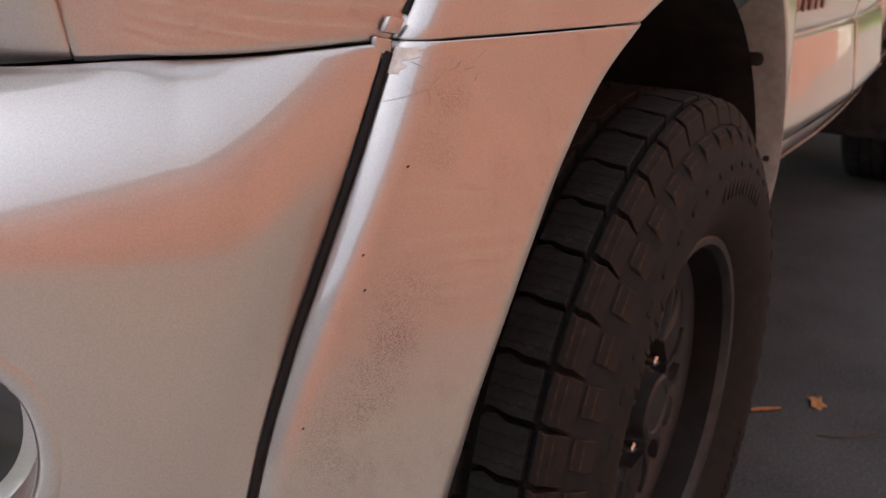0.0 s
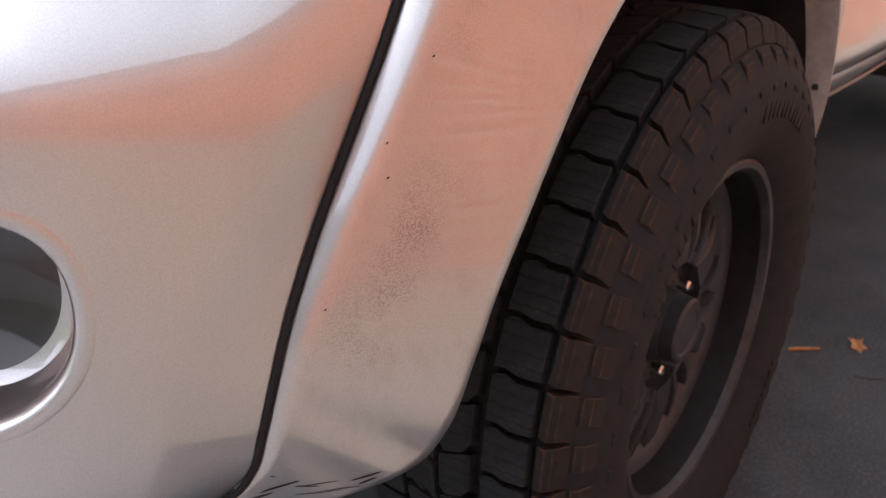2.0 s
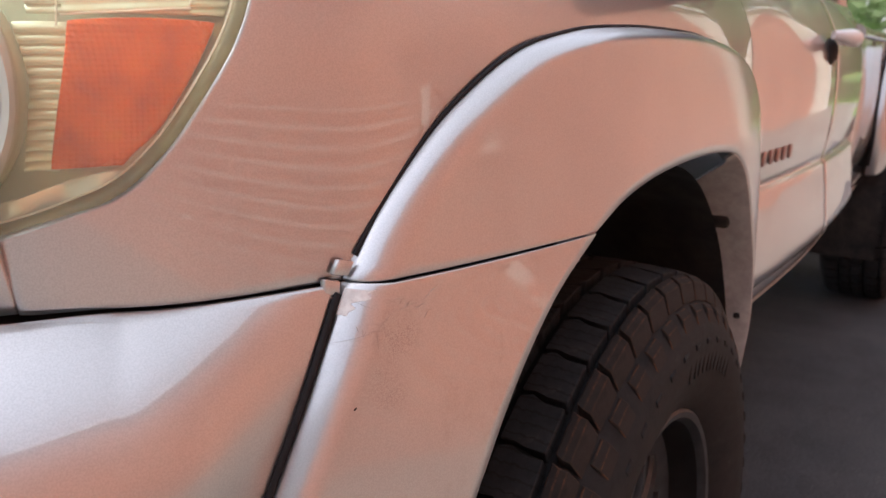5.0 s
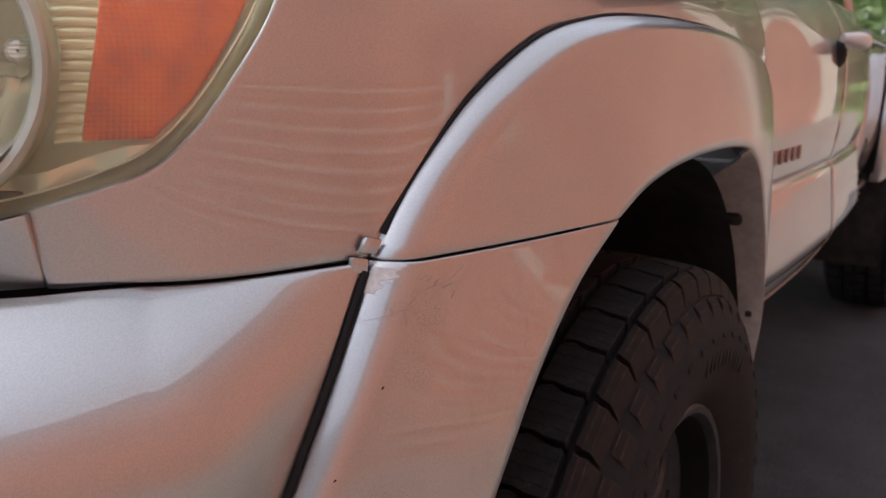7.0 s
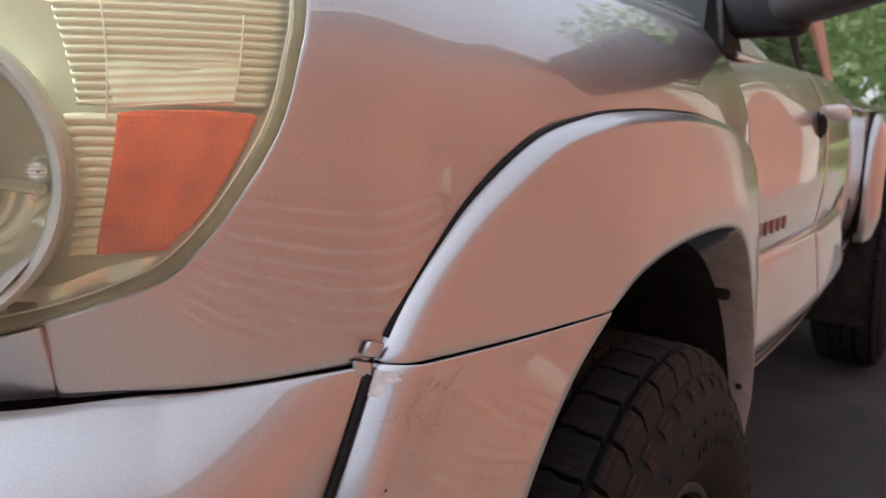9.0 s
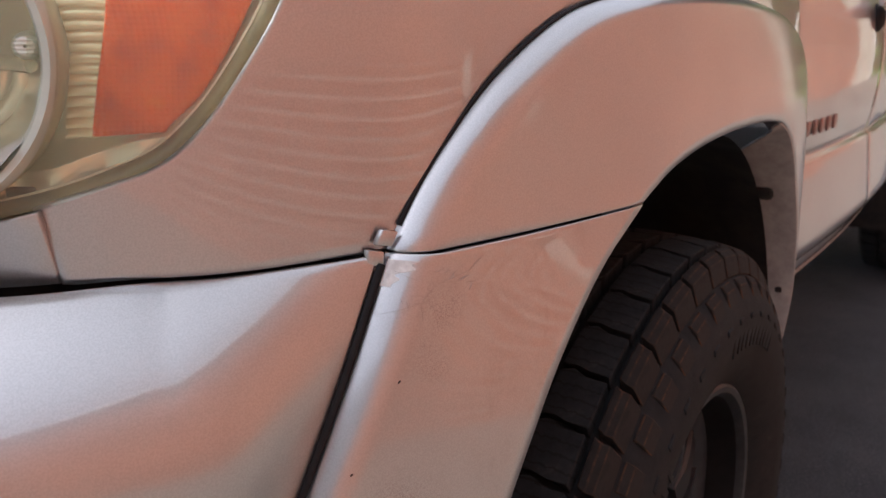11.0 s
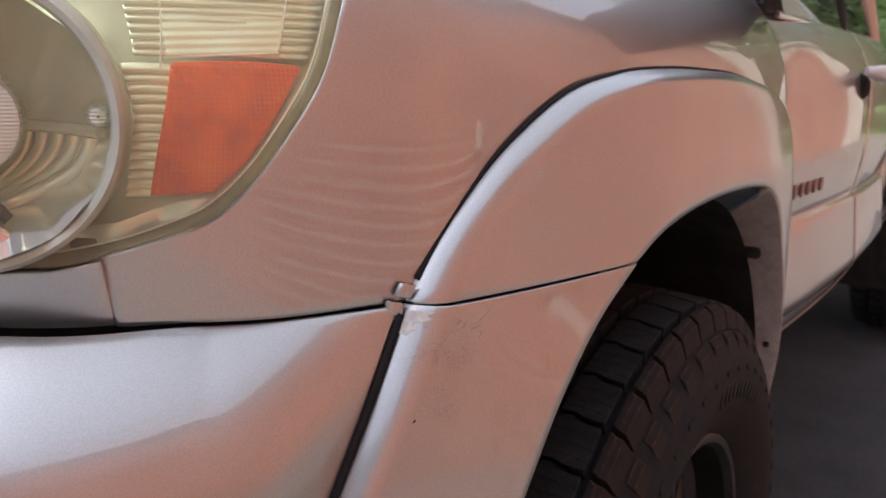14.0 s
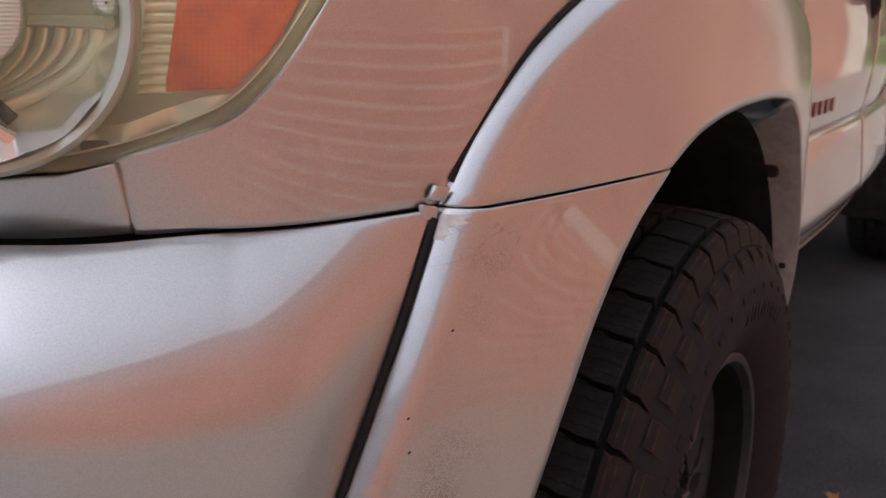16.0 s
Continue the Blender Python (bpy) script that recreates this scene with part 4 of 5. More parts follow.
panel("roof", [[(0.98 + 0.72 * u, 0.26 + 1.38 * v, 1.715 + 0.05 * math.sin(v * math.pi) + 0.02 * math.sin(u * math.pi)) for v in np.linspace(0, 1, 16)] for u in np.linspace(0, 1, 12)], PAINT, truck, "silver cab roof", 0.03, 0.01, (0, 0, 1))
panel("windscreen", [[(0.50 + 0.50 * v, 0.15 + 0.12 * v + (1.60 - 0.24 * v) * u, 1.22 + 0.48 * v) for v in np.linspace(0, 1, 8)] for u in np.linspace(0, 1, 14)], GLASS, truck, "dark windscreen", 0.006, 0.002, (-1, 0, 1))
panel("rear_cab_wall", [[(1.75 - 0.1 * max(v - 0.45, 0), 0.13 + 1.64 * u + 0.06 * (v > 0.5) * (0.5 - u), 0.62 + 1.09 * v) for v in np.linspace(0, 1, 10)] for u in np.linspace(0, 1, 10)], PAINT, truck, "silver back wall of the cab", 0.03, 0.01, (1, 0, 0))
# closed far side and floor of the cab, to keep the body dark within
panel("far_body_side", [[(x, 1.80 + 0.03 * math.sin((z - 0.6) * 4), z) for z in np.linspace(0.60, 1.19, 8)] for x in np.linspace(-0.6, 4.35, 30)], PAINT, truck, "silver far side of the body", 0.03, 0.01, (0, 1, 0))
panel("underbody", [[(x, 0.16 + 1.6 * k / 5, 0.56 + 0.02 * math.sin(x * 7)) for k in range(6)] for x in np.linspace(0.50, 4.30, 24)], LINER, truck, "dark underbody", 0.05, 0.01, (0, 0, -1))
# door handles, badge and mirror
hx = 1.14
hy = door_skin(hx, 1.075)[1]
# white paint on the handle stands in for its bright reflection
tube("door_handle", [(hx - 0.02 + 0.11 * t / 12, hy - 0.010 - 0.030 * math.sin(t / 12 * math.pi) ** 0.6, 1.098 - 0.012 * t / 12) for t in range(13)], [0.010 + 0.010 * math.sin(t / 12 * math.pi) for t in range(13)], WHITE_PAINT, door, "pull handle coloured white for its bright reflection", 12, 1.2)
# dark raised dome in place of the recessed cup, its shade put into colour
v_, f_ = lathe([(-0.020, 0.001), (-0.017, 0.016), (-0.008, 0.027), (0.004, 0.031)], 24)
cup = mesh("handle_cup", v_, f_, LINER, door, "dark dome standing in for the shaded cup below the handle")
cup.matrix_basis = pose(hx + 0.01, hy + 0.001, 1.062)
for k in range(6):
    w = (0.022, 0.026, 0.022, 0.028, 0.028, 0.024)[k]
    bx = 0.63 + 0.044 * k
    part("badge_bar", box_bm(w, 0.005, 0.026, 0.0015), BADGE, door, "").matrix_basis = pose(bx, door_skin(bx, 0.872)[1] - 0.002, 0.872)
mirror = part("door_mirror", box_bm(0.115, 0.30, 0.185, 0.035, (0, 0, 0), 4), MIRROR_SHELL, truck, "black plastic door mirror housing")
mirror.matrix_basis = pose(0.60, -0.065, 1.352, -14, 0, -8)
part("mirror_arm", box_bm(0.085, 0.15, 0.085, 0.025), RUBBER, mirror, "black mirror arm").matrix_basis = pose(0.0, 0.165, -0.055, 14, 0, 0)
part("mirror_glass", box_bm(0.004, 0.185, 0.13, 0.0015), CHROME, mirror, "mirror glass").matrix_basis = pose(0.0575, 0, 0)

# cargo bed with its own flare
rows = [[(x, side_y(x) + 0.018 + 0.012 * ((z - 0.9) / 0.2) ** 2 + (0.03 * (max(0.76 - z, 0) / 0.15) ** 2), z) for z in np.linspace(0.60, 1.125, 26)] for x in np.linspace(1.80, 2.80, 20)]
panel("bed_side", rows, PAINT, truck, "silver cargo bed side", 0.03, 0.006)
rows = [[(x, side_y(x) + 0.018 + 0.012 * ((z - 0.9) / 0.2) ** 2, z) for z in np.linspace(1.03, 1.125, 8)] for x in np.linspace(2.80, 3.70, 20)]
panel("bed_side_upper", rows, PAINT, truck, "silver bed side above the wheel", 0.03, 0.006)
rows = [[(x, side_y(x) + 0.018 + 0.012 * ((z - 0.9) / 0.2) ** 2, z) for z in np.linspace(0.60, 1.125, 20)] for x in np.linspace(3.70, 4.36, 12)]
bed_rear = panel("bed_side_rear", rows, PAINT, truck, "silver bed corner", 0.03, 0.006)
tube("bed_rail", [(x, side_y(x) + 0.045, 1.120) for x in np.linspace(1.80, 4.36, 20)], 0.022, PAINT, truck, "silver bed rail", 10, 1.3)
part("tail_light", box_bm(0.10, 0.09, 0.40, 0.02), RED, truck, "red tail light").matrix_basis = pose(4.34, 0.205, 0.93)
part("tailgate", box_bm(0.06, 1.42, 0.52, 0.012), PAINT, truck, "silver tailgate").matrix_basis = pose(4.36, 0.95, 0.86)
part("rear_bumper", box_bm(0.18, 1.74, 0.17, 0.03), CHROME, truck, "chrome rear bumper").matrix_basis = pose(4.44, 0.95, 0.60)
part("bed_floor", box_bm(2.5, 1.60, 0.05, 0.01), LINER, truck, "black bed floor").matrix_basis = pose(3.08, 0.95, 0.80)

RX = WHEELBASE
rear_y = 0.045
R_OUT = spline([(RX - 0.515, side_y(2.7) + 0.03, 0.60), (RX - 0.53, side_y(2.7) + 0.02, 0.70), (RX - 0.515, side_y(2.7) + 0.02, 0.86), (RX - 0.44, side_y(2.8) + 0.02, 1.0), (RX - 0.28, side_y(3) + 0.02, 1.085), (RX, side_y(3.2) + 0.02, 1.105), (RX + 0.28, side_y(3.5) + 0.02, 1.085), (RX + 0.44, side_y(3.6) + 0.02, 1.0), (RX + 0.53, side_y(3.7) + 0.02, 0.80), (RX + 0.53, side_y(3.7) + 0.02, 0.62)])
R_LIP = spline([(RX - 0.435, rear_y + 0.02, 0.62), (RX - 0.44, rear_y, 0.70), (RX - 0.425, rear_y, 0.80), (RX - 0.35, rear_y, 0.90), (RX - 0.22, rear_y, 0.96), (RX, rear_y, 0.985), (RX + 0.22, rear_y, 0.96), (RX + 0.35, rear_y, 0.90), (RX + 0.44, rear_y, 0.76), (RX + 0.44, rear_y, 0.62)])
panel("rear_wheel_flare", flare_grid(R_OUT, R_LIP, 90, 18, lambda s: 0.03), PAINT, truck, "silver fender flare over the rear wheel", 0.006, 0.002)
strip("edge_strip", R_OUT, 0.02, 0.98, 0.005, (0, -0.003, 0))
verts, faces = [], []
for k in range(N + 1):
    a = math.pi * (-0.08 + 1.16 * k / N)
    for y in (0.06, 0.30, 0.62):
        verts.append((RX - 0.47 * math.cos(a), y, AXLE_Z + 0.60 * math.sin(a)))
for k in range(N):
    faces += [(k * 3 + j, k * 3 + j + 1, k * 3 + 4 + j, k * 3 + 3 + j) for j in range(2)]
faces.append(tuple(k * 3 + 2 for k in range(N + 1)))
mesh("rear_wheel_well_liner", verts, faces, LINER, truck, "black rear wheel well", sharp=40)

# ---------------------------------------------------------------- wheels
PITCHES = 46


def block(profile, half, skew=0.0, zig=0.0):
    """One tread block: a profile of (y, r) carried along the tread, with slanted, kinked ends."""
    n = len(profile)
    verts = []
    for side in (-1, 1):
        for k, (y, r) in enumerate(profile):
            c = side * half + skew * (y - profile[0][0]) + (zig if k % 2 else -zig)
            verts.append((c, y, math.sqrt(max(r * r - c * c, 0))))
    faces = [tuple(range(n)), tuple(range(2 * n - 1, n - 1, -1))] + [(k, (k + 1) % n, n + (k + 1) % n, n + k) for k in range(n)]
    return verts, faces


def block_mesh(name, profile, half, skew, zig, mat, edge=None):
    v, f = block(profile, half, skew, zig)
    me = bpy.data.meshes.new(name)
    me.from_pydata(v, [], f)
    me.materials.append(mat)
    if edge:
        me.materials.append(edge)
    bm = bmesh.new()
    bm.from_mesh(me)
    bmesh.ops.recalc_face_normals(bm, faces=bm.faces)
    bmesh.ops.bevel(bm, geom=list(bm.edges), offset=0.0011, segments=1, affect="EDGES", material=1 if edge else -1)
    bm.to_mesh(me)
    bm.free()
    return me


SH = [(0.0335, 0.3890), (0.0335, 0.4045), (0.0540, 0.4072), (0.0680, 0.4078), (0.0820, 0.4080), (0.0820, 0.3860)]
SE = [(0.0040, 0.3730), (0.0115, 0.3950), (0.0180, 0.4005), (0.0255, 0.4030), (0.0255, 0.3850), (0.0180, 0.3710)]
C1 = [(0.0945, 0.3880), (0.0945, 0.4085), (0.1040, 0.4088), (0.1150, 0.4090), (0.1240, 0.4090), (0.1330, 0.4090), (0.1330, 0.3880)]
C2 = [(0.1390, 0.3880), (0.1390, 0.4090), (0.1480, 0.4090), (0.1580, 0.4090), (0.1680, 0.4088), (0.1780, 0.4085), (0.1780, 0.3880)]
SI = [(0.2570, 0.3730), (0.2495, 0.3950), (0.2330, 0.4040), (0.1850, 0.4070), (0.1850, 0.3850), (0.2430, 0.3710)]
SL = [(-0.0105, 0.3390), (-0.0135, 0.3440), (-0.0065, 0.3640), (0.0005, 0.3710), (0.0155, 0.3660), (0.0055, 0.3390)]
DA = [(-0.0195, 0.3240), (-0.0207, 0.3255), (-0.0201, 0.3300), (-0.0175, 0.3320), (-0.0125, 0.3280)]
STEP = 2 * math.pi / PITCHES
BLOCKS = [(block_mesh("shoulder_block", SH, 0.0242, 0.10, 0.0022, TREAD), 0.0), (block_mesh("shoulder_edge", SE, 0.0236, 0.10, 0.0018, SHOULDER, EDGE_GLINT), 0.0),
          (block_mesh("tread_block", C1, 0.0222, -0.35, 0.004, TREAD), 0.35), (block_mesh("tread_block", C2, 0.0222, 0.30, -0.004, TREAD), 0.8),
          (block_mesh("shoulder_block", SI, 0.0242, 0.12, 0.004, TREAD), 0.5), (block_mesh("sidewall_lug", SL, 0.0150, 0.05, 0.0, SHOULDER, EDGE_GLINT), 0.12), (block_mesh("sidewall_dash", DA, 0.0085, 0.8, 0.0, TYRE), 0.4)]
TYRE_PROFILE = [(0.022, 0.226), (0.006, 0.238), (-0.009, 0.262), (-0.018, 0.29), (-0.021, 0.318), (-0.014, 0.345), (0.002, 0.369), (0.030, 0.387), (0.07, 0.3925), (0.135, 0.394), (0.20, 0.3925), (0.24, 0.387), (0.257, 0.369), (0.268, 0.345), (0.274, 0.30), (0.27, 0.25), (0.255, 0.226)]


def make_wheel(at, split):
    v, f = lathe([(0.016, 0.233), (0.009, 0.2345), (0.0065, 0.231), (0.008, 0.2235), (0.020, 0.2165), (0.045, 0.2125), (0.075, 0.2085), (0.16, 0.2065), (0.25, 0.212), (0.255, 0.228), (0.24, 0.228), (0.15, 0.213), (0.03, 0.2195)], 96, True)
    barrel = lathe([(0.0185, 0.2165), (0.045, 0.2118), (0.075, 0.2078), (0.16, 0.2058), (0.25, 0.2110)], 96)
    wheel = mesh("wheel", v, f, LIP, truck, "satin black alloy wheel with a dusty lip and an all-terrain tyre", sharp=40)
    wheel.location = at
    mesh("rim_barrel", *barrel, RIM_SHADED, wheel, "satin black rim barrel")
    v, f = lathe(TYRE_PROFILE, 128, True)
    mesh("tyre", v, f, TYRE, wheel, "dusty black all-terrain tyre")
    # raised, unreadable lettering on the sidewall
    for start, count in ((58, 11), (238, 9), (130, 7), (310, 7)):
        for k in range(count):
            a = radians(start + 3.3 * k)
            part("sidewall_letter", box_bm(0.010 if k % 3 else 0.006, 0.0022, 0.024, 0.0006), TYRE, wheel, "", sharp=30).matrix_basis = pose(0, 0, 0, 0, -math.degrees(a) + 90, 0) @ pose(0, -0.0195, 0.302)
    # barrel, hub and spokes
    v, f = lathe([(0.052, 0.001), (0.052, 0.036), (0.056, 0.048), (0.078, 0.054), (0.079, 0.088), (0.060, 0.094), (0.058, 0.104), (0.085, 0.108), (0.09, 0.001)], 48)
    mesh("wheel_hub", v, f, WHEEL, wheel, "satin black wheel centre", sharp=30)
    v, f = lathe([(0.076, 0.176), (0.068, 0.183), (0.058, 0.2105), (0.10, 0.2085), (0.10, 0.176)], 72, True)
    mesh("spoke_ring", v, f, WHEEL, wheel, "", sharp=30)
    for k in range(6):
        base = radians(30 + 60 * k)
        for off, w0, w1 in ((0.0, 0.030, 0.020), (radians(20.5), 0.0060, 0.0080), (radians(-20.5), 0.0060, 0.0080)):
            a = base + off
            bm = bmesh.new()
            ring = []
            for r, y, w in ((0.088, 0.056, w0 * 1.15), (0.125, 0.054, (w0 + w1) / 2 * 0.98), (0.16, 0.060, w1), (0.198, 0.068, w1 * 1.4)):
                ring.append([bm.verts.new((x, yy, r)) for x, yy in ((-w, y + 0.005), (-w * 0.7, y), (w * 0.7, y), (w, y + 0.005), (w, y + 0.014), (-w, y + 0.014))])
            for p, q in zip(ring, ring[1:]):
                for j in range(6):
                    bm.faces.new((p[j], p[(j + 1) % 6], q[(j + 1) % 6], q[j]))
            bm.faces.new(ring[0]), bm.faces.new(ring[-1])
            part("spoke", bm, WHEEL, wheel, "", sharp=30).matrix_basis = pose(0, 0, 0, 0, 90 - math.degrees(a), 0)
        v, f = lathe([(0.040, 0.001), (0.040, 0.006), (0.043, 0.0085), (0.060, 0.0095), (0.062, 0.001)], 12)
        nut = mesh("lug_nut", v, f, BRIGHT_NUT if k in (0, 4) else NUT, wheel, "bright steel lug nut" if k in (0, 4) else "dull steel lug nut", sharp=30)
        nut.matrix_basis = pose(0.070 * math.cos(base), 0.020, 0.070 * math.sin(base))
    v, f = lathe([(0.037, 0.001), (0.0365, 0.031), (0.034, 0.034), (0.0335, 0.041), (0.037, 0.045), (0.056, 0.047)], 48)
    mesh("hub_cap", v, f, WHEEL, wheel, "dark grey centre cap", sharp=30)
    v, f = lathe([(0.145, 0.02), (0.145, 0.155), (0.160, 0.155), (0.160, 0.02)], 48, True)
    mesh("brake_disc", v, f, LINER, wheel, "dull steel brake disc", sharp=30)
    if split:
        for me, shift in BLOCKS:
            for k in range(PITCHES):
                ob = new(me.name.split(".")[0], me)
                ob.parent = wheel
                ob.matrix_basis = pose(0, 0, 0, 0, math.degrees((k + shift) * STEP), 0)
    else:
        verts, faces = [], []
        for (me, shift) in BLOCKS:
            mv = np.array([tuple(x.co) for x in me.vertices])
            mf = [tuple(p.vertices) for p in me.polygons]
            for k in range(PITCHES):
                a = (k + shift) * STEP
                c, s = math.cos(a), math.sin(a)
                base = len(verts)
                verts += [(x * c + z * s, y, -x * s + z * c) for x, y, z in mv]
                faces += [tuple(base + i for i in f) for f in mf]
        tagged(mesh("tread", verts, faces, TYRE, wheel, "blocky all-terrain tread", sharp=30), kind="stuff")
    return wheel


make_wheel((0, 0.000, AXLE_Z), True)
make_wheel((RX, 0.018, AXLE_Z), False)
for wx in (0.0, RX):
    v, f = lathe([(y, r) for y, r in TYRE_PROFILE], 64, True)
    far_wheel = mesh("far_wheel", v, f, TYRE, truck, "black tyre on the far side")
    far_wheel.location = (wx, 1.62, AXLE_Z)
tube("front_axle", [(0.0, y, AXLE_Z) for y in np.linspace(0.11, 1.75, 8)], 0.04, LINER, truck, "dark front axle", 10)
tube("rear_axle", [(RX, y, AXLE_Z) for y in np.linspace(0.11, 1.75, 8)], 0.05, LINER, truck, "dark rear axle", 10)

# ---------------------------------------------------------------- the house beside the driveway
HY, HX0, HX1, HH = -2.6, -8.5, 14.6, 4.2
house = thing("brick_house", "orange brick house with cream siding beside the driveway", "house")
part("wall", box_bm(HX1 - HX0, 0.22, HH, 0.0, ((HX0 + HX1) / 2, HY - 0.11, HH / 2)), BRICK, house, "orange brick wall with pale mortar", smooth=False)
part("end_wall", box_bm(0.22, 7.0, HH, 0.0, (HX1 - 0.11, HY - 3.72, HH / 2)), BRICK, house, "brick end wall", smooth=False)
part("far_end_wall", box_bm(0.22, 7.0, HH, 0.0, (HX0 + 0.11, HY - 3.72, HH / 2)), BRICK, house, "brick end wall", smooth=False)
part("soffit", box_bm(HX1 - HX0 + 0.8, 0.26, 0.04, 0.0, ((HX0 + HX1) / 2, HY + 0.06, HH + 0.02)), TRIM_WHITE, house, "white soffit", smooth=False)
part("gutter", box_bm(HX1 - HX0 + 0.8, 0.11, 0.12, 0.02, ((HX0 + HX1) / 2, HY + 0.22, HH + 0.06)), TRIM_WHITE, house, "white gutter", smooth=False)
bm = bmesh.new()
rv = [bm.verts.new(v) for v in ((HX0 - 0.4, HY + 0.2, HH + 0.10), (HX1 + 0.4, HY + 0.2, HH + 0.10), (HX1 + 0.4, HY - 3.7, HH + 1.9), (HX0 - 0.4, HY - 3.7, HH + 1.9), (HX1 + 0.4, HY - 7.9, HH + 0.1), (HX0 - 0.4, HY - 7.9, HH + 0.1))]
bm.faces.new((rv[0], rv[1], rv[2], rv[3])), bm.faces.new((rv[3], rv[2], rv[4], rv[5])), bm.faces.new((rv[0], rv[3], rv[5])), bm.faces.new((rv[1], rv[4], rv[2])), bm.faces.new((rv[0], rv[5], rv[4], rv[1]))
part("roof", bm, SHINGLE, house, "grey shingle roof", smooth=False)
corner = part("corner_siding", box_bm(2.4, 0.05, HH, 0.0, (HX1 - 1.2, HY + 0.027, HH / 2)), SIDING, house, "cream siding at the corner", smooth=False)
for k in range(28):
    part("siding_board", box_bm(2.4, 0.02, 0.145, 0.004), SIDING, house, "", smooth=False).matrix_basis = pose(HX1 - 1.2, HY + 0.062, 0.08 + 0.148 * k, 4)
part("corner_board", box_bm(0.14, 0.12, HH, 0.006, (HX1 - 0.07, HY + 0.08, HH / 2)), TRIM_WHITE, house, "white corner board", smooth=False)


part("utility_box", box_bm(0.20, 0.12, 0.30, 0.012, (1.66, HY + 0.06, 0.86)), SIDING, house, "pale utility box on the brick wall", smooth=False)

# plain unseen house, added to block bright sky from the bumper's reflection
reflected_house = thing("unseen_house", "unseen plain pale grey house added to be reflected in the bumper", "house", (-13.0, 0, 0))
part("wall", box_bm(0.3, 18.0, 5.4, 0.0, (0, -1.0, 2.7)), STUCCO, reflected_house, "plain pale grey wall", smooth=False)
bm = bmesh.new()
rv = [bm.verts.new(v) for v in ((0.6, -10.4, 5.3), (0.6, 8.4, 5.3), (-3.4, 8.4, 7.4), (-3.4, -10.4, 7.4), (-3.4, 8.4, 5.3), (-3.4, -10.4, 5.3))]
bm.faces.new((rv[0], rv[1], rv[2], rv[3])), bm.faces.new((rv[3], rv[2], rv[4], rv[5])), bm.faces.new((rv[0], rv[3], rv[5])), bm.faces.new((rv[1], rv[4], rv[2])), bm.faces.new((rv[0], rv[5], rv[4], rv[1]))
part("roof", bm, SHINGLE, reflected_house, "grey shingle roof", smooth=False)


# ---------------------------------------------------------------- trees and the far side of the street
def tree(x, y, height, spread, seed, leaves):
    rnd = random.Random(seed)
    t = thing("tree", "leafy green street tree with a grey-brown trunk", "tree", (x, y, 0), "street trees")
    pts = [np.array([0.12 * math.sin(k * 0.9 + seed), 0.12 * math.cos(k * 0.7 + seed), -0.1 + height * 0.62 * k / 8]) for k in range(9)]
    tube("trunk", pts, [0.22 * (1 - 0.085 * k) * height / 8 for k in range(9)], BARK, t, "grey-brown trunk", 10)
    ends = []
    for k in range(9):
        a, z0 = rnd.uniform(0, 6.28), height * rnd.uniform(0.12, 0.52)
        r = spread * rnd.uniform(0.5, 0.95)
        p0 = np.array([0, 0, z0])
        p1 = np.array([r * math.cos(a), r * math.sin(a), z0 + height * rnd.uniform(0.12, 0.4)])
        mid = (p0 + p1) / 2 + np.array([0, 0, 0.25])
        f = spline([p0, mid, p1])
        tube("limb", [f(s / 6) for s in range(7)], [0.09 * (1 - 0.12 * s) * height / 8 for s in range(7)], BARK, t, "", 7)
        ends += [p1, mid, (mid + p1) / 2]
    ends += [np.array([0, 0, height * 0.85]), np.array([0, 0, height * 0.7])]
    verts, faces = [], []
    for k in range(leaves):
        c = ends[rnd.randrange(len(ends))]
        q = np.array([rnd.gauss(0, 1), rnd.gauss(0, 1), rnd.gauss(0, 0.75)])
        q = c + q / (np.linalg.norm(q) + 1e-6) * spread * 0.42 * rnd.random() ** 0.5
        if q[2] < height * 0.06:
            continue
        s = rnd.uniform(0.09, 0.2) * height / 8
        u = np.array([rnd.gauss(0, 1), rnd.gauss(0, 1), rnd.gauss(0, 0.6)])
        u /= np.linalg.norm(u) + 1e-6
        w = np.cross(u, [rnd.gauss(0, 1), rnd.gauss(0, 1), rnd.gauss(0, 1)])
        w /= np.linalg.norm(w) + 1e-6
        b = len(verts)
        verts += [q - u * s, q + w * s * 0.5, q + u * s, q - w * s * 0.5]
        faces.append((b, b + 1, b + 2, b + 3))
    me = bpy.data.meshes.new("crown")
    me.from_pydata([tuple(v) for v in verts], [], faces)
    me.materials.append(LEAF)
    ob = new("crown", me)
    ob.parent = t
    tagged(ob, "green crown of many small leaves")
    return t


for tx, ty, h, s, n in ((21, 5.5, 12.0, 5.0, 6000), (24, -3.5, 13.0, 5.5, 6500), (28, -0.6, 11.5, 4.8, 6500), (31, 7.5, 13, 5.4, 5200), (33, -7, 14, 5.8, 4200), (38, 1.0, 11, 4.8, 5200), (44, 9, 12, 5.5, 4200), (46, -6, 12, 5.5, 4200), (17, -9, 8, 3.4, 3600), (52, 3, 13, 6.0, 4200), (-12, -14, 9, 4.0, 3000)):
    tree(tx, ty, h, s, int(tx * 7 + ty), n)


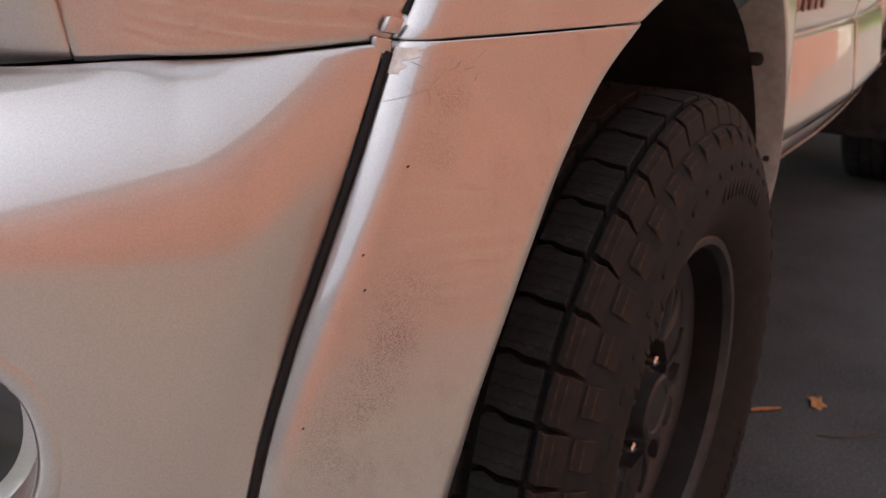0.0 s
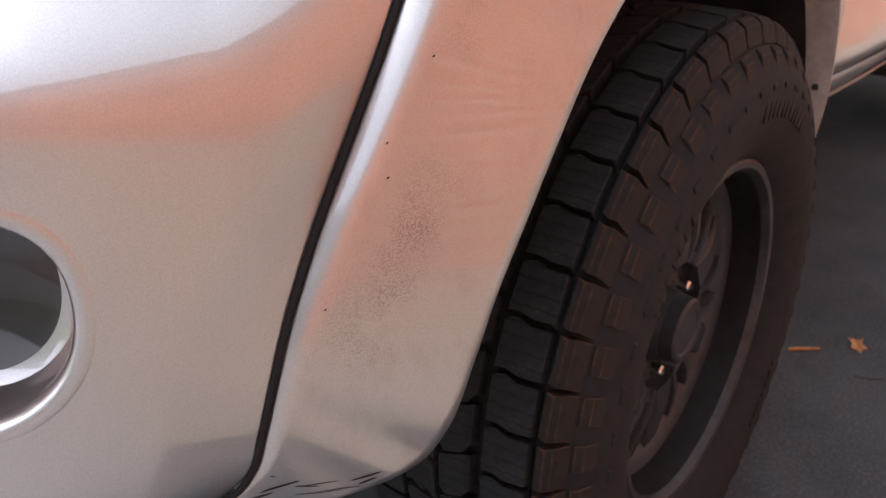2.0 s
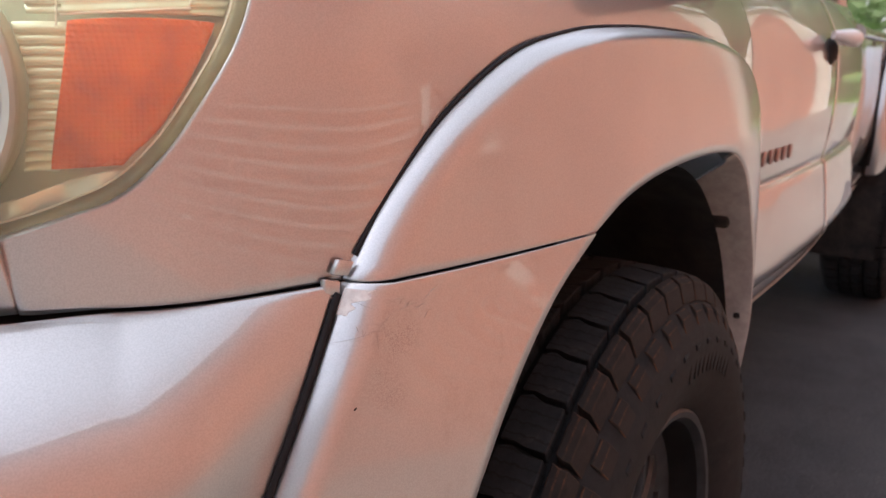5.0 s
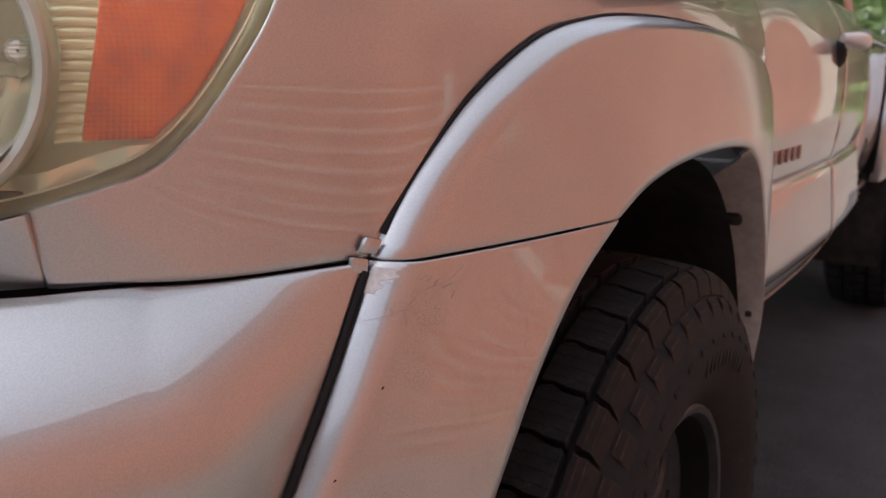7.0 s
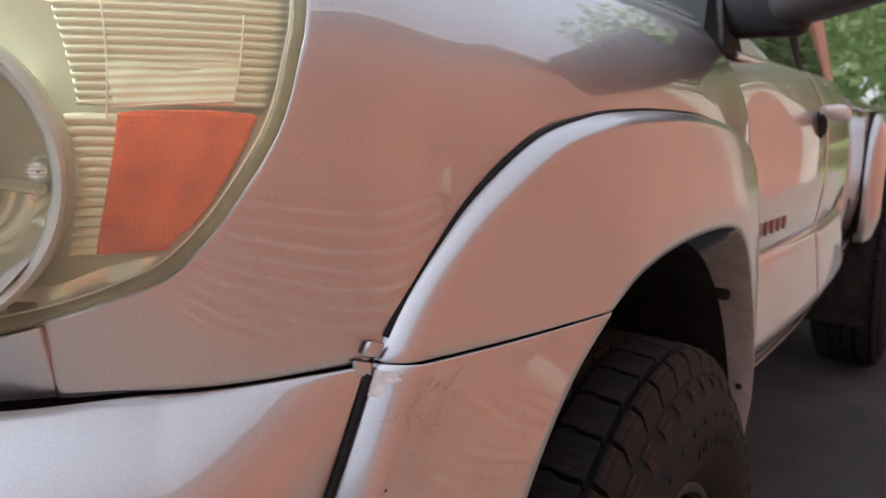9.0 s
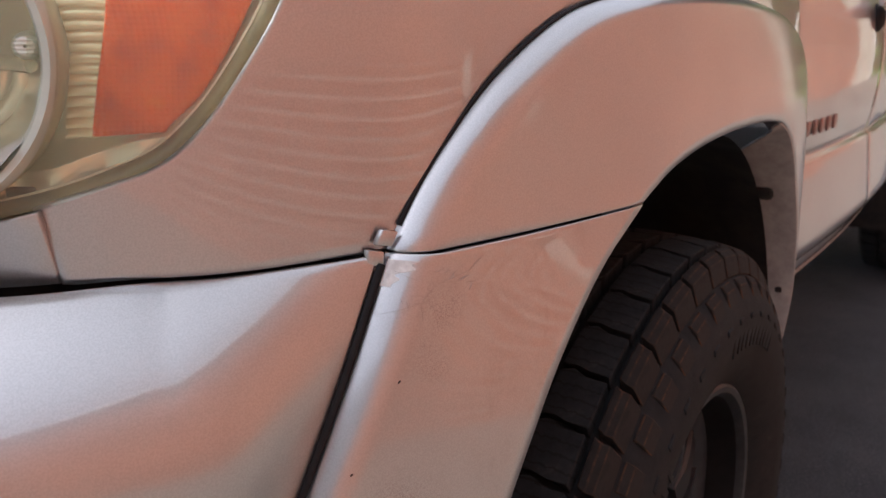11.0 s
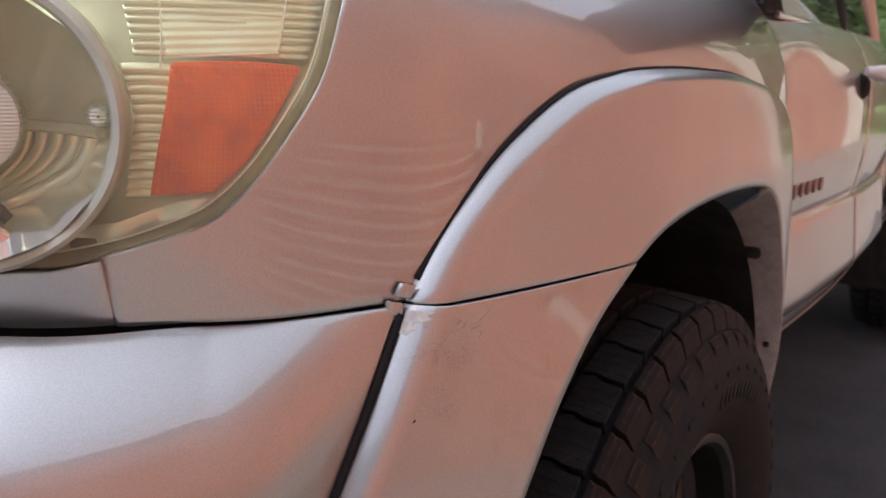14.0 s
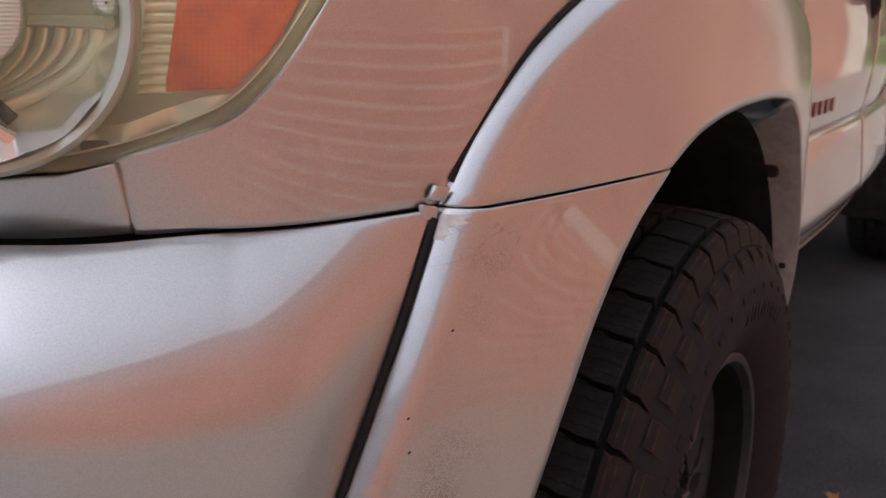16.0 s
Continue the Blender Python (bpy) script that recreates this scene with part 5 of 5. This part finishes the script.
def woods():
    rnd = random.Random(5)
    verts, faces = [], []
    for k in range(26000):
        a = rnd.uniform(-0.75, 0.9)
        d = rnd.uniform(96, 120)
        top = 15 + 5.0 * math.sin(a * 9) + 3.0 * math.sin(a * 23 + 1)
        q = np.array([d * math.cos(a), d * math.sin(a), rnd.uniform(0.0, top)])
        s = rnd.uniform(0.55, 1.25)
        u = np.array([rnd.gauss(0, 1), rnd.gauss(0, 1), rnd.gauss(0, 0.8)])
        u /= np.linalg.norm(u) + 1e-6
        w = np.cross(u, [rnd.gauss(0, 1), rnd.gauss(0, 1), rnd.gauss(0, 1)])
        w /= np.linalg.norm(w) + 1e-6
        b = len(verts)
        verts += [q - u * s, q + w * s * 0.55, q + u * s, q - w * s * 0.55]
        faces.append((b, b + 1, b + 2, b + 3))
    me = bpy.data.meshes.new("woods")
    me.from_pydata([tuple(v) for v in verts], [], faces)
    me.materials.append(LEAF)
    tagged(new("woods", me), "dense green woods beyond the street", "woods", kind="stuff")


woods()


def parked_car(at, turn, mat, label):
    c = thing("parked_car", label, "car", at)
    c.rotation_euler = (0, 0, radians(turn))
    prof = [(-2.2, 0.35), (-2.25, 0.75), (-1.5, 0.95), (-0.9, 1.42), (0.7, 1.45), (1.5, 1.0), (2.2, 0.9), (2.25, 0.4)]
    bm = bmesh.new()
    a = [bm.verts.new((x, -0.85 + 0.12 * (z > 1.2), z)) for x, z in prof]
    b = [bm.verts.new((x, 0.85 - 0.12 * (z > 1.2), z)) for x, z in prof]
    bm.faces.new(a), bm.faces.new(b[::-1])
    for k in range(len(prof)):
        bm.faces.new((a[k], a[(k + 1) % 8], b[(k + 1) % 8], b[k]))
    bmesh.ops.bevel(bm, geom=list(bm.edges), offset=0.06, segments=2, affect="EDGES")
    part("body", bm, mat, c, "")
    part("side_glass", box_bm(1.75, 1.66, 0.30, 0.05, (-0.1, 0, 1.20)), GLASS, c, "dark side windows")
    part("rear_glass", box_bm(0.5, 1.30, 0.30, 0.05, (1.05, 0, 1.2)), GLASS, c, "dark glass")
    for wx in (-1.4, 1.4):
        for wy in (-0.82, 0.82):
            v, f = lathe([(-0.1, 0.05), (-0.1, 0.28), (-0.06, 0.32), (0.06, 0.32), (0.1, 0.28), (0.1, 0.05)], 24, True)
            w = mesh("wheel", v, f, TYRE, c)
            w.location = (wx, wy, 0.31)
    return c


parked_car((88.0, 4.5, -0.02), 80, WHITE_PAINT, "white car parked across the street by the lawn")
box = thing("mailbox", "dark mailbox with a red flag on a post by the lawn", "mailbox", (21.0, 1.22, -0.02))
part("post", box_bm(0.09, 0.09, 0.75, 0.01, (0, 0, 0.37)), BLACK_BOX, box, "")
part("letter_box", box_bm(0.45, 0.20, 0.26, 0.05, (0, 0, 0.86)), BLACK_BOX, box, "dark rounded letter box")
part("flag", box_bm(0.10, 0.012, 0.18, 0.003, (0.05, -0.112, 0.72)), RED, box, "red flag")

# ---------------------------------------------------------------- litter on the asphalt
bm = bmesh.new()
outline = [(0.030, 0), (0.012, 0.007), (0.016, 0.018), (0.002, 0.011), (-0.012, 0.019), (-0.013, 0.006), (-0.026, 0.003), (-0.013, -0.006), (-0.014, -0.017), (0.001, -0.010), (0.014, -0.016), (0.011, -0.006)]
top = [bm.verts.new((x, y, 0.003 + 0.35 * abs(y) + 0.006 * math.sin(x * 90))) for x, y in outline]
mid = bm.verts.new((0, 0, 0.004))
for k in range(len(top)):
    bm.faces.new((top[k], top[(k + 1) % len(top)], mid))
r = bmesh.ops.extrude_face_region(bm, geom=list(bm.faces))
bmesh.ops.translate(bm, vec=(0, 0, 0.0012), verts=[e for e in r["geom"] if isinstance(e, bmesh.types.BMVert)])
leaf = tagged(part("dry_leaf", bm, FALLEN, None), "curled dry orange leaf lying on the asphalt", "leaf")
leaf.matrix_basis = pose(0.897, -0.044, 0.001, 0, 0, 35)
scrap = tagged(new("dry_leaf", leaf.data), "small orange scrap of leaf lying by the tyre", "leaf")
scrap.matrix_basis = pose(0.135, -0.048, 0.001, 0, 0, 110) @ Matrix.Scale(0.45, 4)
tagged(tube("twig", [(0.785, 0.072, 0.004), (0.800, 0.057, 0.005), (0.815, 0.040, 0.004), (0.832, 0.020, 0.004)], [0.004, 0.0045, 0.004, 0.003], FALLEN, None, "short dry brown twig lying on the asphalt", 8), category="twig")
tagged(tube("twig", [(0.845, -0.175, 0.003), (0.80, -0.14, 0.004), (0.77, -0.10, 0.003), (0.76, -0.07, 0.004)], 0.0016, BARK, None, "thin dark bent twig lying on the asphalt", 6), category="twig")
